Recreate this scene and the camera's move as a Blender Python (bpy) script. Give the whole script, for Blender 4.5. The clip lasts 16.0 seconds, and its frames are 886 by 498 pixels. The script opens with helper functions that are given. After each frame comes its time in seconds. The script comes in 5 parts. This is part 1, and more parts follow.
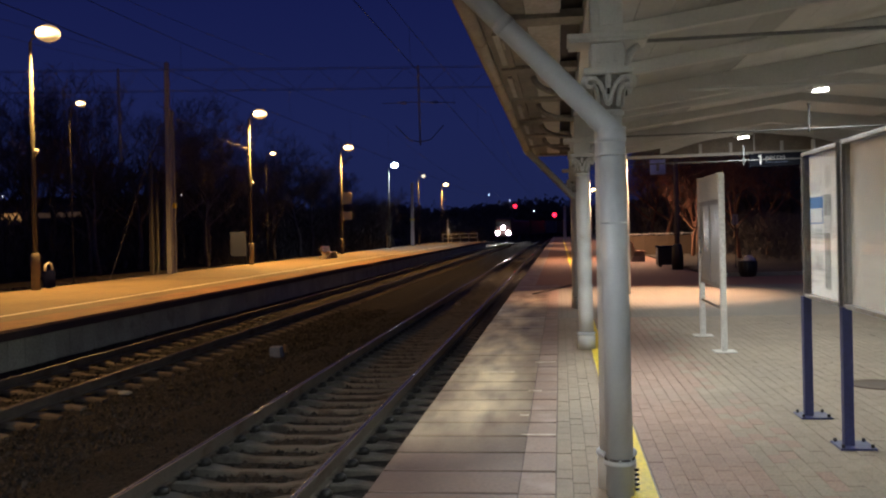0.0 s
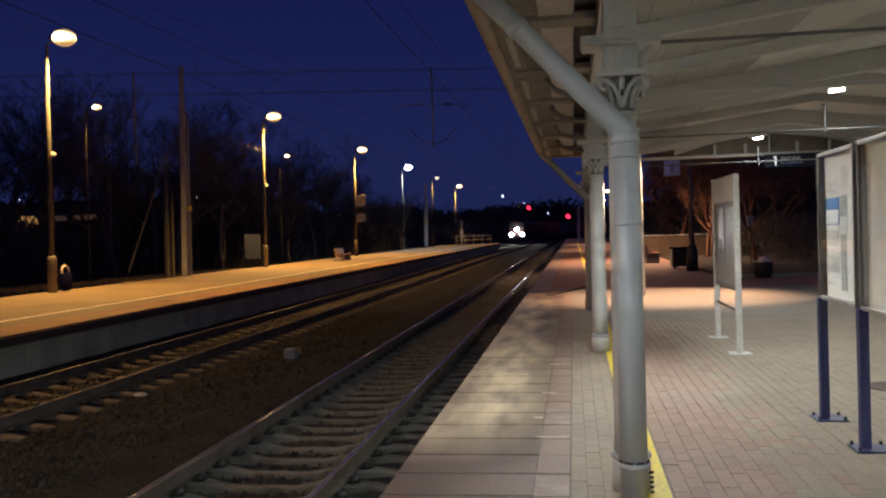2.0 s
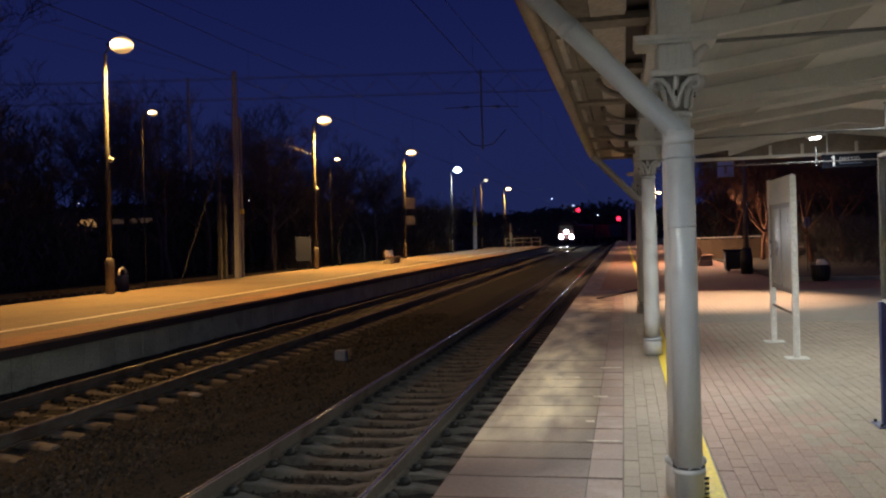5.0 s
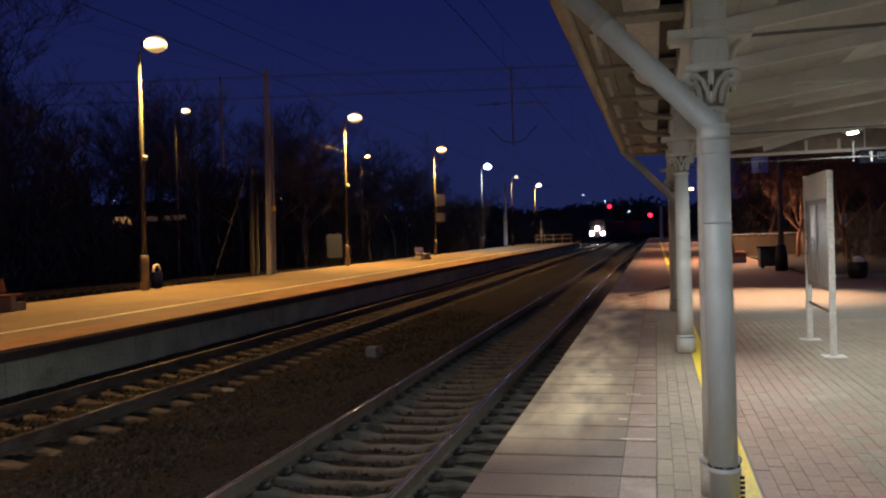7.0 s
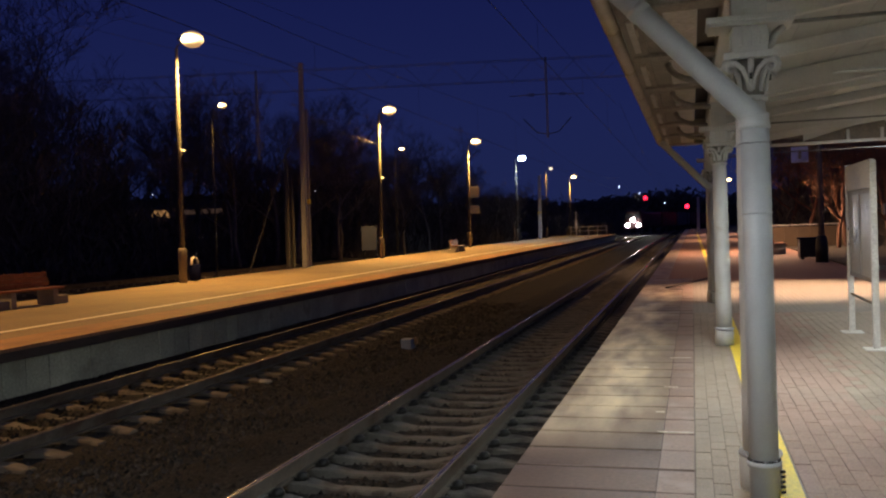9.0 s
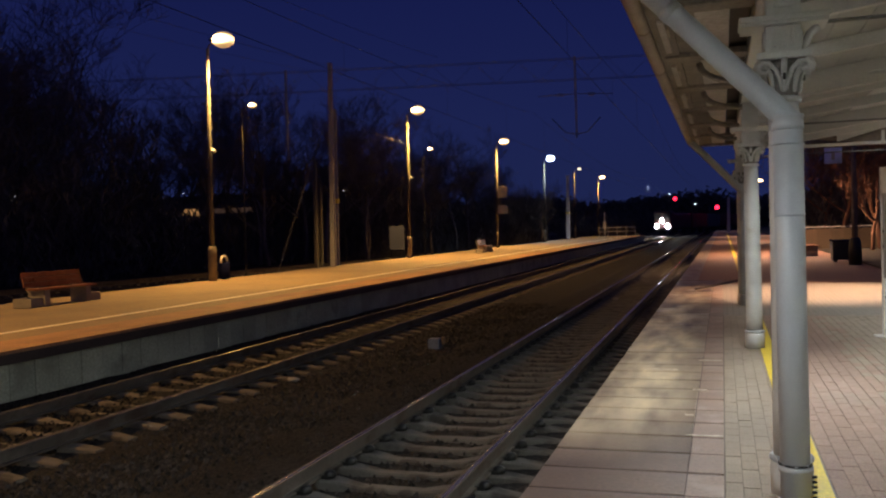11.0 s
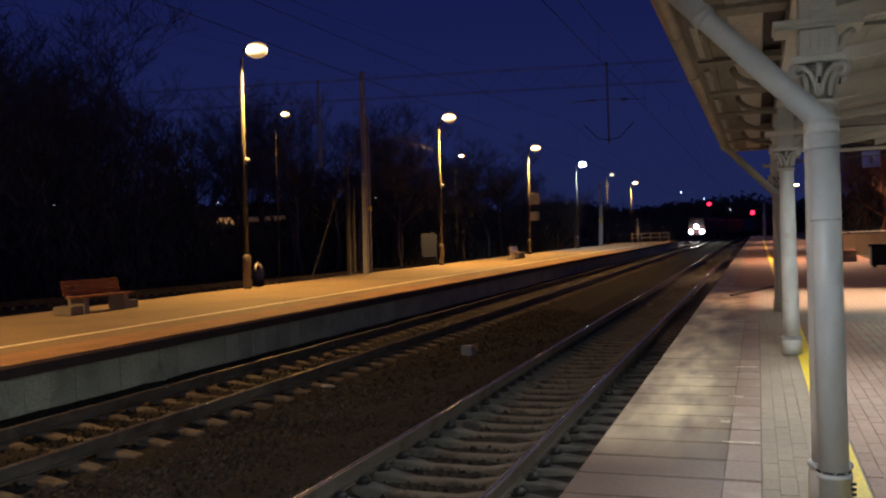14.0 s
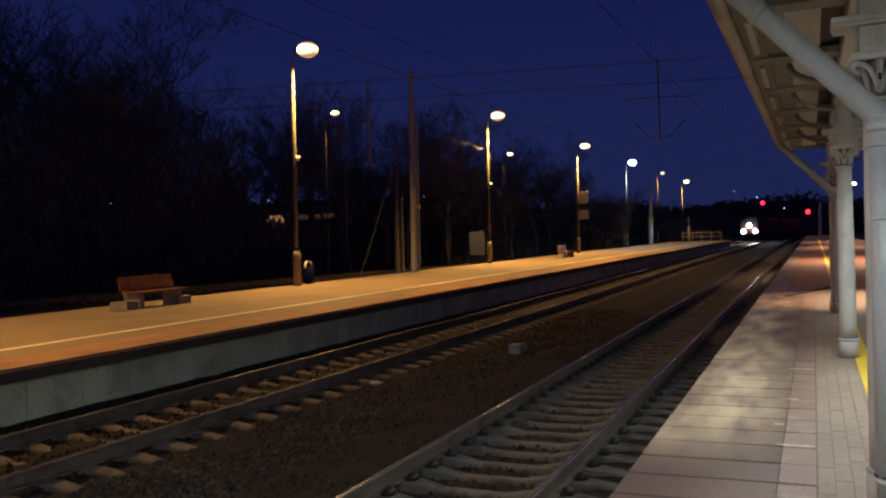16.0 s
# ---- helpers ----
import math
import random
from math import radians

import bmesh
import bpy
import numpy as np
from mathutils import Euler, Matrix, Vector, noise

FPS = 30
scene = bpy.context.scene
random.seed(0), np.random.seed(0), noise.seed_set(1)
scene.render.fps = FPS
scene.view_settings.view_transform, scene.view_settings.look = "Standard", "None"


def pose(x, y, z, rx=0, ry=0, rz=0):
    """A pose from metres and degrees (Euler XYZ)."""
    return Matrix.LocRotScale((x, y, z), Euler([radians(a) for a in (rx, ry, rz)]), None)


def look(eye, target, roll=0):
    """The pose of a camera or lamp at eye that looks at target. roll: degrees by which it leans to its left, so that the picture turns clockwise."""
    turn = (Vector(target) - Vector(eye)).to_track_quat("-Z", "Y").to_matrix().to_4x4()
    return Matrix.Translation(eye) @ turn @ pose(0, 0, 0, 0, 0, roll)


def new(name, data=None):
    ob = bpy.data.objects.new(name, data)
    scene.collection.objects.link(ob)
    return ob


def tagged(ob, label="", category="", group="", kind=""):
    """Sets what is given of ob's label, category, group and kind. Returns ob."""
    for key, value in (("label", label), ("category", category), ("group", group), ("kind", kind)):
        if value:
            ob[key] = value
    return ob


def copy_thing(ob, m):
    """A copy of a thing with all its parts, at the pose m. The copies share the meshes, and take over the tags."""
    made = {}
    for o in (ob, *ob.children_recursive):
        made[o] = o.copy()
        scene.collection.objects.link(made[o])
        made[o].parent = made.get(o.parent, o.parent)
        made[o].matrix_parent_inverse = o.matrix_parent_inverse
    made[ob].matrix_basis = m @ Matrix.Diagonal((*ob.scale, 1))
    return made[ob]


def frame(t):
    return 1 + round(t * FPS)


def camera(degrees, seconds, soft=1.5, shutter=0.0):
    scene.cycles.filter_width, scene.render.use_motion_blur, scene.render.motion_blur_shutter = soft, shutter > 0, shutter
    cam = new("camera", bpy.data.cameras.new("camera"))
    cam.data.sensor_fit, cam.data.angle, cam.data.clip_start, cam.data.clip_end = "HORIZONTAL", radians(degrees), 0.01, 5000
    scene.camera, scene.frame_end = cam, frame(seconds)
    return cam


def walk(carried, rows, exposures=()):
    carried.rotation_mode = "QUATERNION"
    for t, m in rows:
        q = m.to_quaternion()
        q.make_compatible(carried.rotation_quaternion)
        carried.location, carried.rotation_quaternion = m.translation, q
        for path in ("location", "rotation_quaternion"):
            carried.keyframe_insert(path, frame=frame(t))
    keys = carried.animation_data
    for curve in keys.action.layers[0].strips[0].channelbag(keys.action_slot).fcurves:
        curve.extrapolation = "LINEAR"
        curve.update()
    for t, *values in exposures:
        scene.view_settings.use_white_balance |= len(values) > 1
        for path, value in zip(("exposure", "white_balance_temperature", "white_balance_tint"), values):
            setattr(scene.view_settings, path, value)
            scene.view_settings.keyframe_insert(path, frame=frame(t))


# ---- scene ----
# ---- camera and its walk ----
cam = camera(54.51, 16.0, soft=2.2)
ROWS = [
    (0.0, 0.000, 0.000, 1.565, 7.723, -1.173, 1.682),
    (0.5, 0.006, 0.011, 1.569, 7.699, -1.230, 1.736),
    (1.0, 0.006, -0.001, 1.567, 7.955, -1.217, 1.830),
    (1.5, 0.004, -0.008, 1.568, 8.324, -1.074, 1.820),
    (2.0, 0.001, -0.006, 1.568, 8.628, -1.021, 1.815),
    (2.5, -0.001, 0.002, 1.568, 9.005, -1.083, 1.872),
    (3.0, -0.004, -0.003, 1.568, 9.508, -1.128, 1.971),
    (3.5, -0.007, -0.006, 1.566, 10.154, -1.105, 2.012),
    (4.0, -0.009, 0.002, 1.568, 10.900, -1.019, 1.895),
    (4.5, -0.014, -0.006, 1.569, 11.441, -0.915, 1.837),
    (5.0, -0.013, -0.006, 1.567, 11.884, -0.753, 1.873),
    (7.5, -0.028, -0.004, 1.567, 14.402, -0.979, 1.883),
    (8.0, -0.030, 0.004, 1.566, 14.901, -1.094, 1.887),
    (8.5, -0.034, -0.000, 1.564, 15.489, -1.216, 2.030),
    (9.0, -0.034, 0.002, 1.565, 16.178, -1.333, 2.139),
    (11.5, -0.040, -0.009, 1.568, 18.400, -1.314, 1.818),
    (12.0, -0.040, -0.018, 1.567, 18.786, -1.393, 1.881),
    (12.5, -0.039, -0.027, 1.563, 18.988, -1.248, 1.850),
    (13.0, -0.036, -0.027, 1.566, 19.080, -0.850, 2.016),
    (13.5, -0.034, -0.030, 1.564, 19.417, -0.797, 2.154),
    (14.0, -0.036, -0.040, 1.565, 20.139, -0.732, 2.145),
    (14.5, -0.043, -0.049, 1.565, 21.232, -0.689, 2.154),
    (15.0, -0.041, -0.048, 1.567, 22.134, -0.633, 2.167),
    (15.5, -0.041, -0.064, 1.564, 22.653, -0.711, 2.048),
    (16.0, -0.044, -0.066, 1.566, 23.318, -0.736, 1.898),
]
walk(cam, [(t, pose(x, y, z, 90 + pitch, roll, yaw)) for t, x, y, z, yaw, pitch, roll in ROWS])

# ---- plan, in metres: x across the tracks, y along them, z = 0 on the platforms ----
RAIL = -0.55                      # rail heads
EDGE, STRIP, TILE = -1.20, -0.065, -0.285
NEAR_RAILS, FAR_RAILS = (-2.20, -3.71), (-7.14, -8.69)
FAR_EDGE, FAR_BACK, FAR_LINE = -10.0, -17.9, -12.05
COLUMN_X, COLUMNS = 0.305, (5.26, 11.2, 17.0)
LAMP_X, LEAN = -17.38, 0.95      # the posts all lean a little towards the tracks
LAMPS = (6.3, 26.6, 46.9, 67.5, 87.0, 105.8, 127.0)
RIDGE, EAVE, CANOPY_END = 4.0, -0.55, 18.3
rng = np.random.default_rng(7)


def roof_z(x):
    return 3.12 + 0.13 * (min(x, 2 * RIDGE - x) + 0.5)


# ---- sky: the last blue after sunset ----
world = bpy.data.worlds.new("dusk")
scene.world = world
world.use_nodes = True
wn, wl = world.node_tree.nodes, world.node_tree.links
wn.clear()
w_out, w_bg = wn.new("ShaderNodeOutputWorld"), wn.new("ShaderNodeBackground")
w_co, w_sep, w_ramp = wn.new("ShaderNodeTexCoord"), wn.new("ShaderNodeSeparateXYZ"), wn.new("ShaderNodeValToRGB")
wl.new(w_co.outputs["Generated"], w_sep.inputs[0])
wl.new(w_sep.outputs["Z"], w_ramp.inputs[0])
ramp = w_ramp.color_ramp
ramp.elements[0].position, ramp.elements[0].color = 0.0, (0.0122, 0.0180, 0.072, 1)
ramp.elements[1].position, ramp.elements[1].color = 0.35, (0.0055, 0.0082, 0.062, 1)
zen = ramp.elements.new(0.75)
zen.color = (0.0165, 0.0195, 0.070, 1)
mid = ramp.elements.new(0.12)
mid.color = (0.0108, 0.0160, 0.077, 1)
wl.new(w_ramp.outputs[0], w_bg.inputs[0])
w_bg.inputs[1].default_value = 1.0
wl.new(w_bg.outputs[0], w_out.inputs[0])

SODIUM, COOL, WHITE = (1.0, 0.535, 0.14), (0.82, 0.92, 1.0), (0.95, 1.0, 0.99)


def spot(name, at, target, power, colour, size=150, soft=0.12):
    data = bpy.data.lights.new(name, "SPOT")
    data.energy, data.color, data.spot_size, data.spot_blend, data.shadow_soft_size = power, colour, radians(size), 0.7, soft
    ob = new(name, data)
    ob.matrix_world = look(at, target)
    return ob


def point(name, at, power, colour, soft=0.1):
    data = bpy.data.lights.new(name, "POINT")
    data.energy, data.color, data.shadow_soft_size = power, colour, soft
    ob = new(name, data)
    ob.location = at
    return ob


FAR_POWER = (7300, 7600, 12000, 11000, 3200, 1600, 8000)
for y, power in zip(LAMPS, FAR_POWER):
    spot("platform_lamp_light", (LAMP_X + 0.82, y, 8.18), (LAMP_X + 1.9, y, 0), power, COOL if power == 3200 else SODIUM, 150)
for x, y in ((-24.2, 40.2), (-24.2, 69.2)):
    spot("street_lamp_light", (x + 0.66, y, 7.9), (x + 1.0, y, 0), 150, SODIUM, 120)
NEAR_LAMPS = ((1.55, 20.2, 3000), (1.45, 41.5, 2900), (1.7, 68.0, 1500), (1.7, 90.0, 1500))
for x, y, power in NEAR_LAMPS:
    spot("near_lamp_light", (x + 1.01, y, 4.14), (x + (0.5 if y < 30 else 1.4), y - 0.3, 0), power, (1.0, 0.60, 0.36), 82 if y < 30 else 158)
# only the first two lamps are in view; the others are added unseen
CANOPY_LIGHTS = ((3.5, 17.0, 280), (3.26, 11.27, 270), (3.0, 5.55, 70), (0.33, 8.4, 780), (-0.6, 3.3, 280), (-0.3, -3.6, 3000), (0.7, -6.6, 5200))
# the one at 0.33, 8.4 hides behind the first column to brighten slabs
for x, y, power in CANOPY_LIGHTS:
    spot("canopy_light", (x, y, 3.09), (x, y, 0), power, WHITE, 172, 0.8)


# ---- materials ----
def mat(name, base, rough=0.7, metal=0.0, scale=2.0, var=0.25, fine=45.0, grain=0.2, bump=0.25, rnd=0.0, stain=None, stain_scale=0.6, stain_at=0.55, squash=None, blur=0.13, spec=0.5, local=False, glow=None, power=0.0, depth=0.01):
    m = bpy.data.materials.new(name)
    m.use_nodes = True
    n, l = m.node_tree.nodes, m.node_tree.links
    b = n["Principled BSDF"]
    b.inputs["Roughness"].default_value, b.inputs["Metallic"].default_value = rough, metal
    b.inputs["Specular IOR Level"].default_value = spec
    if glow:
        b.inputs["Emission Color"].default_value, b.inputs["Emission Strength"].default_value = (*glow, 1), power
    co = n.new("ShaderNodeTexCoord").outputs["Object"] if local else n.new("ShaderNodeNewGeometry").outputs["Position"]

    def noise_at(s, detail=4.0):
        t = n.new("ShaderNodeTexNoise")
        t.inputs["Scale"].default_value, t.inputs["Detail"].default_value = s, detail
        l.new(co, t.inputs["Vector"])
        return t.outputs["Fac"]

    def ranged(fac, lo, hi, a=0.3, z=0.7):
        r = n.new("ShaderNodeMapRange")
        for i, v in enumerate((a, z, lo, hi)):
            r.inputs[i + 1].default_value = v
        l.new(fac, r.inputs[0])
        return r.outputs[0]

    def times(p, q):
        k = n.new("ShaderNodeMath")
        k.operation = "MULTIPLY"
        l.new(p, k.inputs[0])
        l.new(q, k.inputs[1])
        return k.outputs[0]
    big, small = noise_at(scale), noise_at(fine, 6.0)
    value = times(ranged(big, 1 - var, 1 + var), ranged(small, 1 - grain, 1 + grain))
    if rnd:
        value = times(value, ranged(n.new("ShaderNodeObjectInfo").outputs["Random"], 1 - rnd, 1 + rnd, 0, 1))
        value = times(value, ranged(n.new("ShaderNodeNewGeometry").outputs["Random Per Island"], 1 - rnd, 1 + rnd, 0, 1))
    colour = n.new("ShaderNodeMix")
    colour.data_type, colour.blend_type = "RGBA", "MULTIPLY"
    colour.inputs[0].default_value = 1.0
    colour.inputs[6].default_value = (*base, 1)
    l.new(value, colour.inputs[7])
    out = colour.outputs[2]
    if stain:
        mix = n.new("ShaderNodeMix")
        mix.data_type = "RGBA"
        if squash:
            mp = n.new("ShaderNodeMapping")
            mp.inputs["Scale"].default_value, mp.inputs["Location"].default_value = squash, (0.35, 1.7, 0)
            l.new(co, mp.inputs[0])
            co = mp.outputs[0]
        l.new(ranged(noise_at(stain_scale, 5.0), 0, 1, stain_at, stain_at + blur), mix.inputs[0])
        l.new(out, mix.inputs[6])
        mix.inputs[7].default_value = (*stain, 1)
        out = mix.outputs[2]
    l.new(out, b.inputs["Base Color"])
    l.new(ranged(big, max(0.03, rough - 0.1), min(1, rough + 0.1)), b.inputs["Roughness"])
    if bump:
        bp = n.new("ShaderNodeBump")
        bp.inputs["Strength"].default_value, bp.inputs["Distance"].default_value = bump, depth
        l.new(small, bp.inputs["Height"])
        l.new(bp.outputs[0], b.inputs["Normal"])
    return m


def paver_mat(name, base, other, **more):
    """Bond of small block pavers for the stretch too far off to build."""
    m = mat(name, base, 0.8, scale=0.7, fine=30, var=0.3, grain=0.3, **more)
    n, l = m.node_tree.nodes, m.node_tree.links
    b = n["Principled BSDF"]
    br = n.new("ShaderNodeTexBrick")
    mp = n.new("ShaderNodeMapping")
    mp.inputs["Rotation"].default_value = (0, 0, radians(90))
    l.new(n.new("ShaderNodeNewGeometry").outputs["Position"], mp.inputs[0])
    l.new(mp.outputs[0], br.inputs["Vector"])
    br.inputs["Scale"].default_value = 1.0
    br.inputs["Brick Width"].default_value, br.inputs["Row Height"].default_value, br.inputs["Mortar Size"].default_value = 0.2, 0.1, 0.006
    br.inputs["Color1"].default_value, br.inputs["Color2"].default_value, br.inputs["Mortar"].default_value = (*base, 1), (*other, 1), (0.12, 0.10, 0.085, 1)
    old = b.inputs["Base Color"].links[0].from_socket
    mix = n.new("ShaderNodeMix")
    mix.data_type = "RGBA"
    mix.inputs[0].default_value = 0.6
    l.new(old, mix.inputs[6])
    l.new(br.outputs[0], mix.inputs[7])
    l.new(mix.outputs[2], b.inputs["Base Color"])
    return m


M = {}
M["ballast"] = mat("ballast", (0.0185, 0.0165, 0.015), 0.95, spec=0.1, scale=1.2, var=0.35, fine=22, grain=0.6, bump=0.9, depth=0.04)
M["stone"] = mat("ballast_stone", (0.025, 0.0215, 0.019), 0.9, spec=0.15, scale=1.5, var=0.4, rnd=0.7)
M["soil"] = mat("dark_soil", (0.055, 0.048, 0.036), 0.95, scale=0.3, var=0.5, fine=9, grain=0.5, bump=0.6, depth=0.1)
M["sleeper"] = mat("concrete_sleeper", (0.07, 0.065, 0.055), 0.85, scale=3, var=0.3, fine=60, rnd=0.16, stain=(0.03, 0.025, 0.02), stain_scale=4.5, stain_at=0.5)
M["sleeper_far"] = mat("dry_concrete_sleeper", (0.088, 0.072, 0.055), 0.9, scale=3, var=0.3, fine=60, rnd=0.2, stain=(0.035, 0.027, 0.02), stain_scale=3.5, stain_at=0.5)
M["rail_side"] = mat("rusty_rail", (0.072, 0.062, 0.052), 0.6, scale=4, var=0.3, spec=0.25, stain=(0.045, 0.031, 0.023), stain_scale=2.5, stain_at=0.52)
M["rail_top"] = mat("polished_rail_head", (0.50, 0.43, 0.33), 0.15, 0.85, scale=1.2, var=0.15, fine=1.6, grain=0.15, bump=0.05, depth=0.003)
M["clip"] = mat("rail_clip", (0.012, 0.012, 0.011), 0.5, 0.0, local=True, spec=0.3)
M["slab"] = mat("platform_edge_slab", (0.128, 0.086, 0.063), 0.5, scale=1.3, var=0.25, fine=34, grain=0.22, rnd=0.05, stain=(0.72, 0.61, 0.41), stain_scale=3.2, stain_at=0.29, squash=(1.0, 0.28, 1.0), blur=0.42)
# masks confine the pale wear, so it also stands in for a light pool
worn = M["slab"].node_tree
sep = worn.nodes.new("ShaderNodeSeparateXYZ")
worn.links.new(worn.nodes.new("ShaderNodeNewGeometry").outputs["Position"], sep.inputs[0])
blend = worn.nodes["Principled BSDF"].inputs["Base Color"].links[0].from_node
wear_pool_fac = blend.inputs[0].links[0].from_socket
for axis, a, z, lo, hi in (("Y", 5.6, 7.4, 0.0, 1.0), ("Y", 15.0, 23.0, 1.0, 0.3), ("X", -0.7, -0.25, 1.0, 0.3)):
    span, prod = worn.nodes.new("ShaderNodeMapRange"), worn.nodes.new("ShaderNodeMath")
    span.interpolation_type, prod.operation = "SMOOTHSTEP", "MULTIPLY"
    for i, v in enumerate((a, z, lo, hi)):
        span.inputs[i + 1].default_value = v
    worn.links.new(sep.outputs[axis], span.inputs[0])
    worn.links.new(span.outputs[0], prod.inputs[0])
    worn.links.new(wear_pool_fac, prod.inputs[1])
    wear_pool_fac = prod.outputs[0]
worn.links.new(wear_pool_fac, blend.inputs[0])
M["tile"] = mat("pale_pink_tile", (0.235, 0.168, 0.134), 0.62, scale=2, var=0.16, fine=40, rnd=0.07, stain=(0.32, 0.245, 0.2), stain_scale=3, stain_at=0.55)
M["joint"] = mat("sandy_joint", (0.135, 0.112, 0.09), 0.95, scale=5, fine=70)
M["paver_grey"] = mat("grey_paver", (0.278, 0.233, 0.18), 0.8, scale=0.8, var=0.14, fine=60, rnd=0.06, bump=0.4, stain=(0.205, 0.17, 0.132), stain_scale=0.7, blur=0.25)
M["paver_red"] = mat("worn_red_paver", (0.295, 0.208, 0.166), 0.8, scale=0.8, var=0.12, fine=60, rnd=0.07, bump=0.4, stain=(0.27, 0.22, 0.175), stain_scale=0.7, blur=0.25)
M["paving_far"] = paver_mat("grey_paving", (0.25, 0.225, 0.19), (0.22, 0.20, 0.17))
M["paving_red"] = paver_mat("red_paving", (0.30, 0.16, 0.115), (0.26, 0.15, 0.11))
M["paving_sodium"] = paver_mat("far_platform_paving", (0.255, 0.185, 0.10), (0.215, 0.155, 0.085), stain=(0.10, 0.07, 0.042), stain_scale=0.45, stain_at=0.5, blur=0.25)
M["yellow"] = mat("yellow_line_paint", (0.78, 0.60, 0.05), 0.55, scale=3, var=0.1, fine=40, grain=0.15, stain=(0.55, 0.43, 0.08), stain_scale=6, stain_at=0.6)
M["white_line"] = mat("faded_white_line", (0.86, 0.78, 0.58), 0.55, scale=3, var=0.15)
M["concrete"] = mat("weathered_concrete", (0.33, 0.345, 0.262), 0.9, scale=0.9, var=0.2, fine=25, rnd=0.08, stain=(0.21, 0.22, 0.17), stain_scale=1.4, stain_at=0.58)
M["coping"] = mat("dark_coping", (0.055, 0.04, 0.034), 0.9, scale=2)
M["mast"] = mat("mast_concrete", (0.24, 0.24, 0.25), 0.85, scale=0.8, var=0.2, fine=30)
M["grey_paint"] = mat("light_grey_paint", (0.33, 0.355, 0.385), 0.42, scale=2.5, var=0.07, fine=120, grain=0.06, bump=0.08, stain=(0.26, 0.275, 0.29), stain_scale=2.2, stain_at=0.58)
M["iron_paint"] = mat("cream_grey_cast_iron_paint", (0.41, 0.42, 0.415), 0.5, scale=3, var=0.08, fine=90, grain=0.08, bump=0.15, stain=(0.33, 0.315, 0.28), stain_scale=5, stain_at=0.6)
M["steel_dull"] = mat("dull_grey_steel", (0.12, 0.12, 0.12), 0.7, scale=2)
# darker column paint that carries the shade of the capital's recesses
M["iron_shade"] = mat("shaded_recess_paint", (0.17, 0.165, 0.155), 0.8, scale=8, var=0.3)
M["dark_gap"] = mat("near_black_paint", (0.02, 0.02, 0.02), 0.9)
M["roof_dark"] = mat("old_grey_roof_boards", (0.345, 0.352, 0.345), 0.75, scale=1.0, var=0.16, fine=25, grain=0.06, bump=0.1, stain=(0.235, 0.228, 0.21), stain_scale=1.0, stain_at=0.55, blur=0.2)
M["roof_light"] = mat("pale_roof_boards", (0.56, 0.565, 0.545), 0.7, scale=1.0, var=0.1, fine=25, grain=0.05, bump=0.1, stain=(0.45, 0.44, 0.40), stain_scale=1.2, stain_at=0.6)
M["beam"] = mat("painted_rafter", (0.44, 0.44, 0.42), 0.6, scale=1.2, var=0.12, fine=40, grain=0.06, bump=0.1)
M["soffit"] = mat("brown_eave_boards", (0.16, 0.136, 0.113), 0.8, scale=3, var=0.25, fine=30, rnd=0.12)
M["eave_brown"] = mat("brown_eave_timber", (0.20, 0.172, 0.145), 0.8, scale=3, var=0.2, fine=30)
M["eave_pale"] = mat("pale_brown_eave_board", (0.38, 0.335, 0.30), 0.75, scale=3, var=0.15, fine=30)
M["gutter"] = mat("weathered_gutter", (0.30, 0.24, 0.185), 0.55, 0.2, scale=3, var=0.25)
M["blue_paint"] = mat("dark_blue_paint", (0.02, 0.025, 0.105), 0.45, scale=4, var=0.1, bump=0.08)
M["alu"] = mat("brushed_aluminium", (0.60, 0.60, 0.59), 0.38, 0.85, scale=5, var=0.08, bump=0.05)
M["alu_dark"] = mat("dull_aluminium_side", (0.30, 0.29, 0.29), 0.5, 0.6, scale=5, var=0.1, bump=0.05)
M["paper"] = mat("poster_paper", (0.86, 0.89, 0.88), 0.6, scale=1.5, var=0.05, fine=50, grain=0.03, bump=0)
M["poster_blue"] = mat("poster_blue", (0.06, 0.22, 0.55), 0.6, bump=0)
M["poster_grey"] = mat("poster_grey_print", (0.33, 0.37, 0.36), 0.6, scale=9, var=0.4, bump=0)
M["poster_pale"] = mat("poster_pale_print", (0.68, 0.72, 0.72), 0.6, scale=14, var=0.15, bump=0)
M["backing"] = mat("beige_case_backing", (0.70, 0.715, 0.68), 0.7, scale=0.9, var=0.07, grain=0.03, bump=0)
M["stand"] = mat("silver_grey_stand_paint", (0.55, 0.545, 0.52), 0.5, scale=3, var=0.06, bump=0.08)
M["stand_panel"] = mat("worn_grey_panel", (0.30, 0.305, 0.30), 0.35, scale=2.0, var=0.25, fine=20, grain=0.15, bump=0.05, stain=(0.42, 0.42, 0.40), stain_scale=3.2, stain_at=0.58)
M["pole"] = mat("galvanised_pole", (0.07, 0.066, 0.06), 0.75, 0.0, scale=2, var=0.12)
M["pole_base"] = mat("dark_pole_sleeve", (0.15, 0.13, 0.11), 0.7, scale=3, var=0.2)
M["black"] = mat("black_metal", (0.018, 0.018, 0.02), 0.5, 0.2, scale=3)
M["cable"] = mat("cable", (0.02, 0.02, 0.022), 0.6, local=True)
M["wood"] = mat("brown_bench_board", (0.20, 0.07, 0.032), 0.34, scale=4, var=0.25, fine=50)
M["bench_concrete"] = mat("bench_concrete", (0.22, 0.20, 0.175), 0.85, scale=3, var=0.15)
M["bark"] = mat("bark", (0.15, 0.125, 0.105), 0.95, scale=3, var=0.3)
